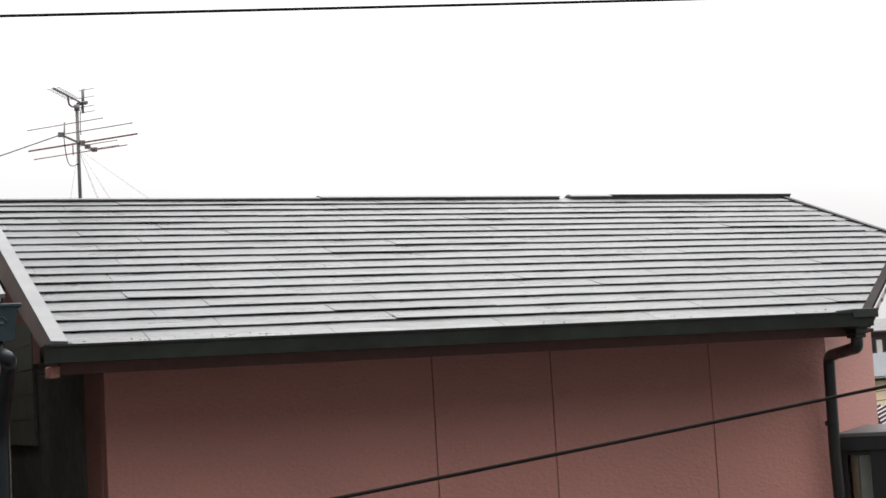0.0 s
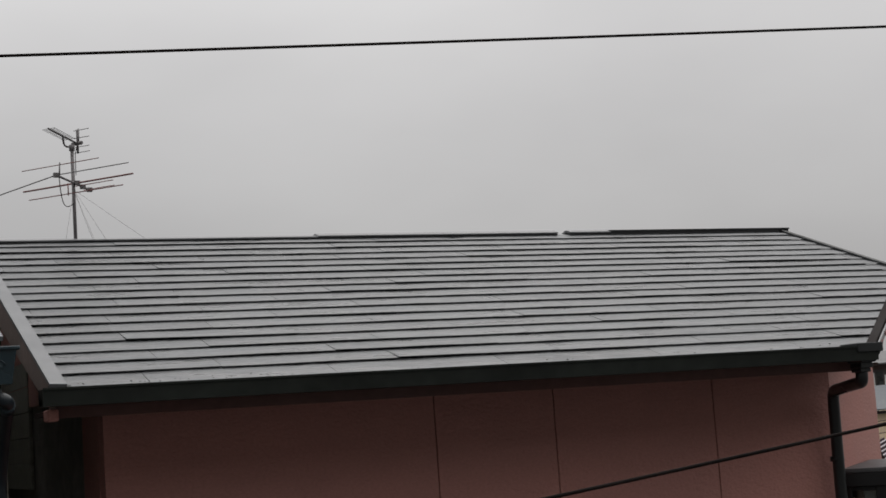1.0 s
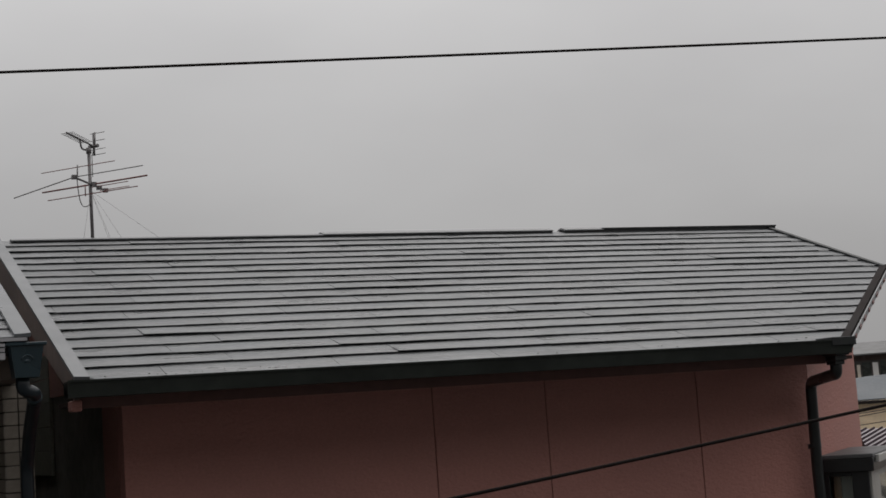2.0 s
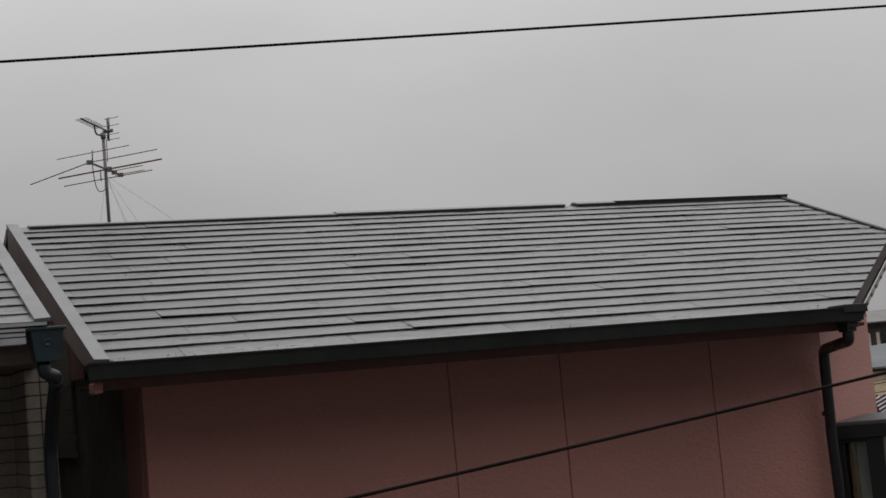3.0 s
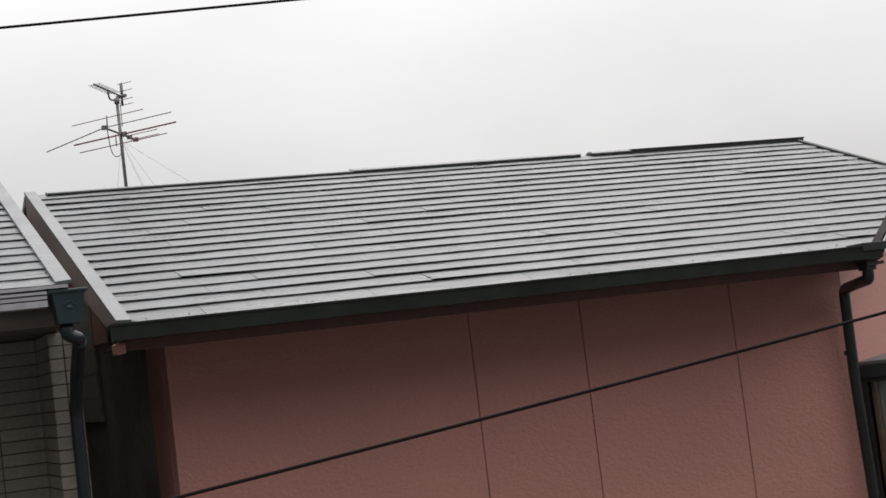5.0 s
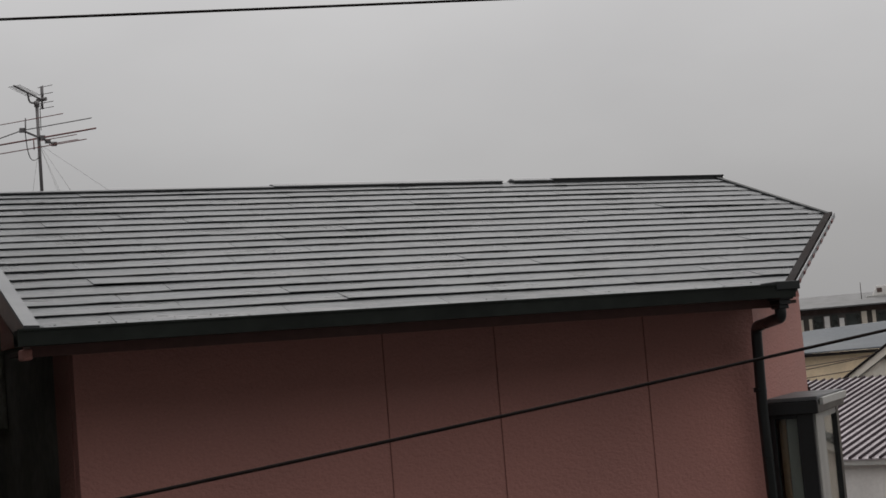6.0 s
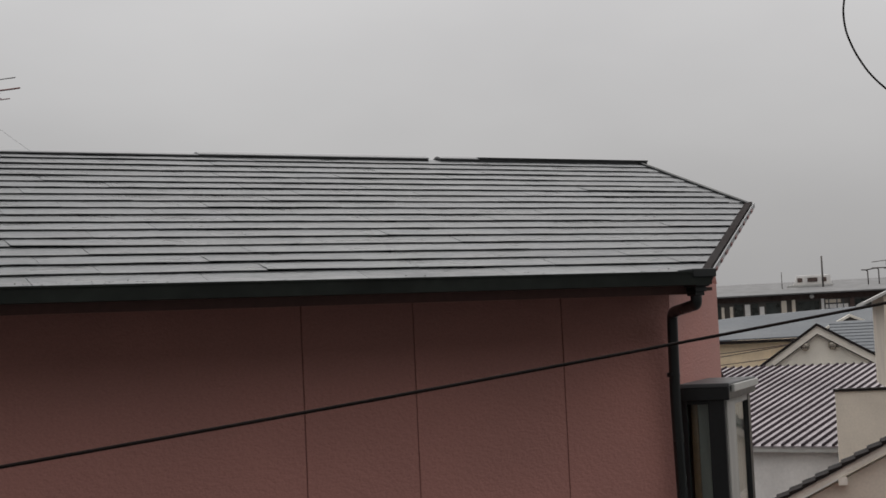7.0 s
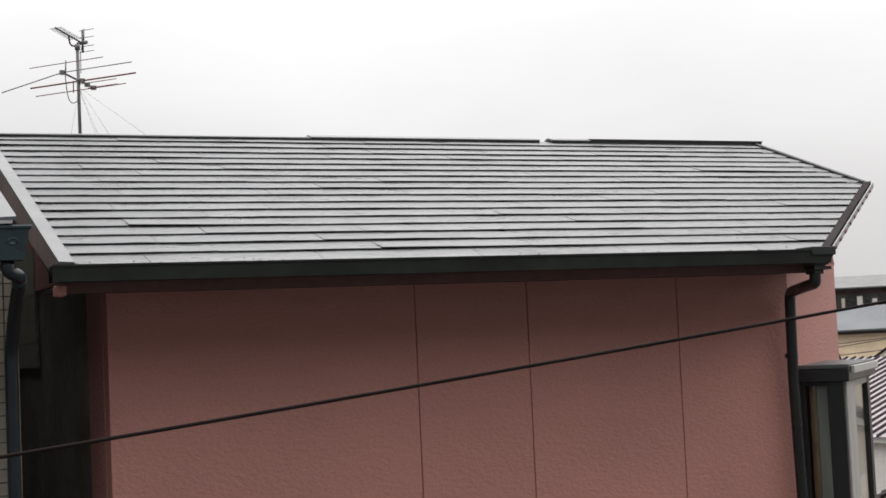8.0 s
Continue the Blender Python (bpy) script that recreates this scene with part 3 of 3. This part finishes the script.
for z0, z1, y in ((6.118, 6.135, -0.10), (6.142, 6.158, -0.094), (6.165, 6.178, -0.10), (6.188, 6.203, -0.104)):
    boxed("gutter_lip", OLDGUTTER, near_gutter, -5, 0.80 if z0 < 6.18 else 0.90, NY + y, NY + y + 0.012, z0, z1)
boxed("gutter_back", PIPE, near_gutter, -5, 0.80, NY - 0.08, NY - 0.072, 6.118, 6.20)
boxed("fascia", WEATHERED, near, -5, 0.90, NY + 0.06, NY + 0.09, 6.02, 6.15)
boxed("soffit", WEATHERED, near, -5, 0.92, NY + 0.091, 1.25, 6.021, 6.04)
rainbox = part("rain_box", made(hexa, [(0.845, -0.19, 6.02), (0.955, -0.19, 6.02), (0.955, -0.07, 6.02), (0.845, -0.07, 6.02),
                                       (0.825, -0.21, 6.165), (0.975, -0.21, 6.165), (0.975, -0.06, 6.165), (0.825, -0.06, 6.165)]), TEAL, near, "dark teal plastic rain collector")
boxed("box_rim", TEAL, rainbox, 0.81, 0.99, -0.22, -0.05, 6.165, 6.182, 0.004)
part("downpipe", made(tube, bent([(0.885, -0.13, 6.02), (0.885, -0.13, 5.965), (0.945, -0.10, 5.95), (0.955, 0.20, 5.78), (0.962, 0.40, 5.6), (0.962, 0.40, 0)], 0.05), 0.032, 12), DARKTEAL, near)
part("pipe_collar", made(tube, [(0.946, -0.075, 5.938), (0.948, -0.035, 5.915)], 0.035, 12), TEAL, near)
part("box_emblem", made(tube, [(0.90 + 0.026 * math.cos(a), -0.204, 6.10 + 0.022 * math.sin(a)) for a in (math.pi * i / 8 for i in range(9))], 0.0035, 6), TEAL, rainbox)
part("box_boss", made(tube, [(0.885, -0.192, 6.095), (0.915, -0.192, 6.095)], 0.012, 8), TEAL, rainbox)
boxed("pilaster_core", JOINT, near, 0.880, 1.008, 0.508, 1.07, 0, 6.02)
boxed("recessed_wall_core", JOINT, near, -5, 0.879, 1.072, 1.25, 0, 6.02)
boxed("side_wall", BEIGE, near, 0.80, 0.98, 1.251, 7, 0, 6.0)

# unseen closure, added so that the gap darkens with depth
boxed("gap_light_block", GREENGREY, near, 0.985, 1.454, 5.2, 5.3, 0, 6.2)

# panelled cladding on the side of the pink house
clad = tagged(new("side_cladding"), "dull grey-green cladding panels on the house side wall", "cladding")
for z0, z1 in ((5.50, 5.66), (5.664, 5.82), (5.824, 5.98), (5.984, 6.14), (6.144, 6.30)):
    boxed("panel", GREENGREY, clad, 1.455, 1.478, 2.85, 4.7, z0, z1, 0.002)

# ---- far buildings, seen past the cut corner ----
FAR = pose(-0.09, -7.5, 0, 0, 0, -40.5)

# house with ribbed sheet roof
rib_house = thing("ribbed_roof_house", "white walled house under a lilac ribbed metal roof", "house", at=FAR @ pose(0.55, 29, 0, 0, 0, -23))
boxed("wall", WHITE, rib_house, -7.2, 0.05, 0.2, 7, 0, 3.38)
boxed("right_wall", WHITE, rib_house, 0.051, 3.5, 0.9, 7, 0, 3.38)
boxed("eave_trim", WHITEFRAME, rib_house, -7.4, 0.12, 0.02, 0.08, 3.33, 3.45)
RPY, RPZ = 7.0, 1.31
rib_roof = part("roof", made(prism, [(-7.5, 0, 3.42), (3.6, 0, 3.42), (3.6, RPY, 3.42 + RPZ), (-7.5, RPY, 3.42 + RPZ)], (0, 0, 0.03)), PAN, rib_house)
rib_mesh = None
for i in range(55):
    x = -7.4 + i * 0.20
    ob = part("rib", made(hexa, [(0, -0.02, 3.45), (0.05, -0.02, 3.45), (0.05, RPY, 3.45 + RPZ), (0, RPY, 3.45 + RPZ), (0.012, -0.02, 3.493), (0.038, -0.02, 3.493), (0.038, RPY, 3.493 + RPZ), (0.012, RPY, 3.493 + RPZ)]), RIB, rib_roof)
    if rib_mesh:
        old, ob.data = ob.data, rib_mesh
        bpy.data.meshes.remove(old)
    rib_mesh = ob.data
    ob.location.x = x
part("gutter_pipe", made(tube, [(0.10, 0.10, 3.36), (0.10, 0.10, 0)], 0.035, 8), WHITEFRAME, rib_house)

# beige block with a parapet cap
block = thing("beige_block", "plain beige rendered building with a dark parapet cap", "building", at=FAR)
boxed("wall", BEIGE, block, 0.60, 5, 26, 26.3, 0, 4.56)
boxed("parapet_cap", DARKTILE, block, 0.57, 1.44, 25.97, 26.32, 4.561, 4.60)
part("upper_wall", made(prism, [(1.46, 26.05, 4.562), (5, 26.05, 4.562), (5, 26.05, 6.09), (3.2, 26.05, 6.88), (1.46, 26.05, 6.09)], (0, 3.9, 0)), BEIGE, block)
for sx in (-1, 1):
    part("roof_slope", made(prism, [(3.2, 25.95, 6.895), (3.2, 25.95, 6.94), (3.2 + sx * 2.03, 25.95, 6.02), (3.2 + sx * 2.03, 25.95, 5.975)], (0, 4.1, 0)), WHITEFRAME, block, "pale grey roof edge")

# beige gable close by
gable = thing("beige_gable_house", "beige gabled house with dark tiled rake", "house", at=FAR @ pose(0, 18, 0))
bm = bmesh.new()
prism(bm, [(-0.6, 0, 0), (6, 0, 0), (6, 0, 3.4), (2.75, 0, 5.06), (-0.6, 0, 3.35)], (0, 0.25, 0))
part("wall", bm, BEIGE, gable)
bm = bmesh.new()
prism(bm, [(-0.9, -0.1, 3.25), (2.75, -0.1, 5.12), (2.75, -0.1, 5.21), (-0.9, -0.1, 3.34)], (0, 0.42, 0))
part("bargeboard", bm, CREAM, gable)
for i in range(24):
    x = -0.9 + i * 0.15
    z = 3.345 + (x + 0.9) * 0.5123
    part("rake_tile", made(hexa, [(x, -0.13, z), (x + 0.16, -0.13, z + 0.075), (x + 0.16, 0.35, z + 0.075), (x, 0.35, z), (x, -0.13, z + 0.05), (x + 0.16, -0.13, z + 0.105), (x + 0.16, 0.35, z + 0.105), (x, 0.35, z + 0.05)]), DARKTILE, gable)
boxed("purlin_end", CREAM, gable, 0.40, 0.50, -0.12, 0.0, 3.84, 3.93)

# cream gable with two round vents
cream = thing("cream_gable_house", "cream gabled house with two round vents and dark roof edge", "house", at=FAR @ pose(0, 38, 0.07))
part("wall", made(prism, [(-1.2, 0, -0.1), (2.3, 0, -0.1), (2.3, 0, 4.45), (0.52, 0, 5.55), (-1.2, 0, 4.35)], (0, 0.9, 0)), CREAM, cream)
for sx, w in ((-1, 1.9), (1, 2.0)):
    k = 0.69 if sx < 0 else 0.585
    part("bargeboard", made(prism, [(0.52, -0.15, 5.42), (0.52, -0.15, 5.60), (0.52 + sx * w, -0.15, 5.60 - k * w), (0.52 + sx * w, -0.15, 5.42 - k * w)], (0, 0.12, 0)), CREAM, cream)
    # brown strip standing for the shadow line below the bargeboard
    part("board_shadow_line", made(prism, [(0.52, -0.1, 5.385), (0.52, -0.1, 5.418), (0.52 + sx * w, -0.1, 5.418 - k * w), (0.52 + sx * w, -0.1, 5.385 - k * w)], (0, 0.08, 0)), FARWALL, cream)
    part("roof_slope", made(prism, [(0.52, -0.2, 5.60), (0.52, -0.2, 5.67), (0.52 + sx * w, -0.2, 5.67 - k * w), (0.52 + sx * w, -0.2, 5.60 - k * w)], (0, 1.2, 0)), DARKTILE, cream)
for i in range(10):
    y, z = 1.6 + i * 0.29, 4.89 + i * 0.081
    part("slate_course", made(hexa, [(0.9, y, z), (2.6, y, z), (2.6, y + 0.31, z + 0.07), (0.9, y + 0.31, z + 0.07), (0.9, y, z + 0.022), (2.6, y, z + 0.022), (2.6, y + 0.31, z + 0.09), (0.9, y + 0.31, z + 0.09)]), FARSLATE, cream)
for x in (0.22, 0.87):
    bm = bmesh.new()
    bmesh.ops.create_uvsphere(bm, u_segments=14, v_segments=8, radius=0.112, matrix=Matrix.Translation((x, -0.05, 5.12)) @ Matrix.Diagonal((1, 0.7, 1, 1)))
    part("round_vent", bm, STEEL, cream)

# grey slate house with yellow cladding
slate_house = thing("slate_roof_house", "yellow clad house under a blue-grey slate roof", "house", at=FAR @ pose(0, 45, 0))
boxed("wall", YELLOW, slate_house, -6, 1.0, 0.2, 6, 0, 5.33)
for i in range(6):
    boxed("cladding_strip", YELLOW, slate_house, -6, 1.0, 0.185, 0.199, 4.2 + i * 0.18, 4.368 + i * 0.18)
far_roof = part("roof", made(prism, [(-6.2, 0, 5.33), (3.6, 0, 5.40), (3.6, 3.2, 6.27), (-1.75, 3.2, 6.03), (-6.2, 1, 5.58)], (0, 0, 0.04)), FARSLATE, slate_house)
boxed("eave_edge", DARKTILE, slate_house, -6.2, 0.9, -0.03, 0.0, 5.27, 5.36)
bm = made(prism, [(0.9, 0.06, 5.50), (2.2, 0.06, 5.50), (1.55, 0.06, 5.90)], (0, 2.3, 0))
dormer = part("dormer", bm, FARWALL, slate_house)
for sx, w, k in ((-1, 0.80, 0.50), (1, 0.68, 0.46)):
    part("dormer_board", made(prism, [(1.55, -0.04, 5.90), (1.55, -0.04, 5.975), (1.55 + sx * w, -0.04, 5.975 - k * w), (1.55 + sx * w, -0.04, 5.90 - k * w)], (0, 2.4, 0)), CREAM, dormer)

# long far building with a windowed storey
far = thing("long_building", "long dark walled building with pale pillars and flat grey roof", "building", at=FAR @ pose(0, 90, 0.17))
boxed("wall", FARWALL, far, -14, 16, 0.3, 12, -0.2, 7.50)
part("roof", made(prism, [(-14.3, -0.4, 7.42), (16.3, -0.4, 7.42), (16.3, 6, 8.25), (-14.3, 6, 8.25)], (0, 0, 0.08)), FARROOF, far)
boxed("eave_band", EAVEBROWN, far, -14, 16, 0.18, 0.298, 7.13, 7.41)
for x, w, top, mat in ((-4.06, 0.16, 6.88, BEIGE), (-3.57, 0.18, 6.90, BEIGE), (-2.65, 0.30, 6.98, WHITE), (-1.83, 0.26, 6.82, WHITE), (-0.58, 0.30, 7.10, BEIGE), (-0.04, 0.20, 7.12, BEIGE),
                       (1.59, 0.16, 7.12, WHITE), (3.22, 0.22, 7.1, EAVEBROWN), (4.4, 0.2, 7.0, WHITE), (5.3, 0.3, 6.95, WHITE), (6.6, 0.2, 7.0, BEIGE), (-5.4, 0.3, 6.9, WHITE), (-6.6, 0.2, 7.0, WHITE), (-8.0, 0.3, 7.0, BEIGE)):
    boxed("pillar", mat, far, x - w / 2, x + w / 2, 0.05, 0.28, 5.2, top)
for x0, x1 in ((-3.4, -2.9), (-2.4, -2.05), (-1.6, -0.8), (0.15, 1.4), (3.4, 4.2), (-5.1, -4.2)):
    boxed("window", DIMGLASS, far, x0, x1, 0.27, 0.292, 5.9, 7.02)
boxed("balcony_panel", WHITE, far, 1.75, 3.0, 0.1, 0.26, 6.55, 6.78)
boxed("balcony_panel", BEIGE, far, 1.75, 2.6, 0.1, 0.26, 6.86, 7.06)
for x in (1.9, 2.35, 2.7):
    boxed("balcony_post", FARSLATE, far, x, x + 0.06, 0.08, 0.1, 6.5, 7.06)
plant = thing("roof_plant_unit", "white boxy ventilation unit on the far roof", "roof unit", at=FAR @ pose(0, 92.5, 0.16))
bm = made(prism, [(-0.02, 0.5, 8.05), (2.22, 0.5, 8.05), (2.16, 0.5, 8.60), (0.24, 0.5, 8.60)], (0, 2.0, 0))
bevel(bm, 0.07, 2)
part("casing", bm, WHITE, plant)
bm = made(box, -0.35, 2.30, 0.38, 2.6, 7.90, 8.049)
bevel(bm, 0.05, 2)
part("plinth", bm, WHITEFRAME, plant)
for x0, x1 in ((0.26, 0.55), (0.84, 1.42), (1.68, 1.94)):
    boxed("grille", EAVEBROWN, plant, x0, x1, 0.47, 0.5, 8.2, 8.45)
far_mast = tagged(part("roof_mast", made(tube, [(1.66, 89.6, 7.8), (1.66, 89.6, 9.56)], 0.05, 8), FARWALL), "thin dark mast on the far roof", "mast")
far_mast.matrix_world = FAR @ pose(0, 0, 0.15)
small_mast = tagged(part("roof_aerial", made(tube, [(-0.62, 89.6, 7.8), (-0.62, 89.6, 8.75)], 0.022, 6), FARWALL), "thin short aerial on the far roof", "aerial")
small_mast.matrix_world = FAR @ pose(0, 0, 0.15)
frame_ = thing("roof_frame", "weathered pipe frame with curved arms on the far roof", "frame", at=FAR @ pose(0, 0, 0.15))
for x, h in ((4.15, 8.62), (4.75, 8.70), (5.4, 8.66)):
    part("post", made(tube, bent([(x, 89.5, 7.8), (x, 89.5, h), (x - 0.35, 89.5, h + 0.02)], 0.15), 0.035, 6), FARWALL, frame_)
part("top_rail", made(tube, [(4.05, 89.5, 8.62), (4.7, 89.5, 8.72), (6.2, 89.5, 8.66)], 0.035, 6), FARWALL, frame_)
part("arm", made(tube, [(4.4, 89.5, 9.05), (5.2, 89.5, 9.12), (6.2, 89.5, 9.06)], 0.022, 6), FARWALL, frame_)
part("arm_post", made(tube, [(5.2, 89.5, 8.68), (5.2, 89.5, 9.12)], 0.025, 6), FARWALL, frame_)
lamp = thing("wall_lamp", "small white globe lamp under the far eave", "lamp", at=FAR @ pose(0, 0, 0.17))
bm = bmesh.new()
bmesh.ops.create_uvsphere(bm, u_segments=12, v_segments=8, radius=0.13, matrix=Matrix.Translation((1.0, 89.95, 7.27)))
part("globe", bm, WHITE, lamp)
part("bracket", made(tube, [(1.0, 89.95, 7.27), (1.0, 90.2, 7.30)], 0.03, 6), FARWALL, lamp)

# thin service wires before the yellow house
for z0, z1 in ((4.62, 5.72), (4.50, 5.30), (4.82, 5.62)):
    wire = tagged(part("service_wire", made(tube, [Vector((-5, 43.5, z0)).lerp(Vector((3.0, 43.5, z1)), i / 12) - Vector((0, 0, 0.10 * math.sin(i / 12 * math.pi))) for i in range(13)], 0.012, 6), EAVEBROWN),
                  "thin brown service wire before the yellow house", "wire", "service wires")
    wire.matrix_world = FAR

# ---- slates ----
rng = random.Random(7)


def slate(x0, x1, s0, s1, lift, parent, place, limit=None):
    """One slate: a thin tilted plate, its lower corners a little uneven."""
    la, lb = lift + rng.uniform(-0.001, 0.0015), min(lift, 0.0032) + rng.uniform(-0.001, 0.0015)
    sa, sb = s0 + rng.uniform(-0.003, 0.003), s0 + rng.uniform(-0.003, 0.003)
    a, b = (limit(s0), limit(s1)) if limit else (x1, x1)
    x1a, x1b = min(x1, a), min(x1, b)
    if x1a - x0 < 0.02:
        return
    top = s1 + 0.03
    if limit:
        x1a, x1b = min(x1, limit(s0) + 0.01), min(x1, limit(top) + 0.01)
    n = 5
    bm = bmesh.new()
    rows = [[], [], [], []]
    for k in range(n + 1):
        f = k / n
        s_low, h = sa + (sb - sa) * f, la + (lb - la) * f
        if 0 < k < n:
            s_low, h = s_low + rng.uniform(-0.0022, 0.0022), h + rng.uniform(-0.0012, 0.0012)
        xa, xb = x0 + (x1a - x0) * f, x0 + (x1b - x0) * f
        for row, p in zip(rows, (place(xa, s_low, 0.0060 + h), place(xa, s_low, 0.0097 + h), place(xb, top, -0.001), place(xb, top, -0.006))):
            row.append(bm.verts.new(p))
    for lower, upper in zip(rows, rows[1:] + rows[:1]):
        for k in range(n):
            bm.faces.new((lower[k], lower[k + 1], upper[k + 1], upper[k]))
    bm.faces.new([row[0] for row in rows])
    bm.faces.new([row[n] for row in rows[::-1]])
    part("slate", bm, SLATE, parent)


for i in range(18):
    s0, s1 = (i * COURSE if i else -0.024), min((i + 1) * COURSE, RIDGE_S)
    phase = 1.633 - 0.91 * (2 if i % 2 == 0 else 1.5) + rng.uniform(-0.12, 0.12)
    if i == 4:
        phase = 1.633 - 0.91
    if i == 1:
        phase = 3.798 - 0.91 * 4
    x = phase
    while x < RIGHT:
        x0, x1 = max(x + 0.0015, INNER - 0.02), x + 0.91 - 0.0015
        x += 0.91
        if right_limit(s0) - x1 < 0.12:
            x1, x = 99.0, 99.0
        if x1 < INNER:
            continue
        lift = rng.uniform(0.0012, 0.0038) + (0.003 if rng.random() < 0.12 else 0.0)
        if i == 4 and abs(x0 - 1.633) < 0.1:
            lift = 0.0085
        if i == 0:
            lift = -0.004
        slate(x0, x1, s0, s1, lift, roof, on_roof, right_limit)
for i in range(18):
    x = -1.4 - 0.3 * (i % 2)
    while x < NX - 0.08:
        slate(x, min(x + 0.907, NX - 0.06), i * 0.182, (i + 1) * 0.182, rng.uniform(-0.002, 0.0008), near_roof, on_near)
        x += 0.91
bm = bmesh.new()
for i in range(18):
    hexa(bm, [on_near(-5, i * 0.182, 0.003), on_near(-1.72, i * 0.182, 0.003), on_near(-1.72, i * 0.182 + 0.2, -0.006), on_near(-5, i * 0.182 + 0.2, -0.006),
              on_near(-5, i * 0.182, 0.014), on_near(-1.72, i * 0.182, 0.014), on_near(-1.72, i * 0.182 + 0.2, 0.0), on_near(-5, i * 0.182 + 0.2, 0.0)])
tagged(part("slate_courses", bm, SLATE, near_roof), kind="stuff")

# ---- wall tiles of the neighbouring house ----
TILE_H, TILE_W, GAP = 0.060, 0.227, 0.007
meshes = {}


def wall_tile(x0, x1, y, z, deep=0.012):
    w = round(x1 - x0, 4)
    if w not in meshes:
        bm = made(box, 0, w, 0, deep, 0, TILE_H)
        ob = part("tile", bm, TILE, near)
        meshes[w] = ob.data
    else:
        ob = new("tile", meshes[w])
        ob.parent = near
    ob.location = (x0, y, z)


for r in range(24):
    z = 5.95 - r * (TILE_H + GAP)
    wall_tile(0.875, 0.940, 0.497, z)
    wall_tile(0.947, 1.012, 0.497, z)
    wall_tile(0.869, 0.8735, 0.497, z, 0.56)
    for k in range(4):
        x1 = 0.868 - k * (TILE_W + GAP)
        wall_tile(x1 - TILE_W, x1, 1.06, z)

# ---- moss and grit caught along the eave and the gutter edge ----
bm = bmesh.new()
for i in range(36):
    x, s = rng.uniform(1.25, 5.55), abs(rng.gauss(0, 0.03)) - 0.015
    if i % 3 == 0:
        x = 1.75 + rng.gauss(0, 0.25)
    if x < 1.22:
        continue
    r = rng.uniform(0.0015, 0.004)
    p = on_roof(x, s, 0.010)
    hexa(bm, [p + Vector((sx * r * rng.uniform(0.6, 1.4), sy * r, sz)) for sz in (0, r) for sx, sy in ((-1, -1), (1, -1), (1, 1), (-1, 1))])
tagged(part("moss", bm, MOSS, roof, "dark moss and grit specks"), kind="stuff")
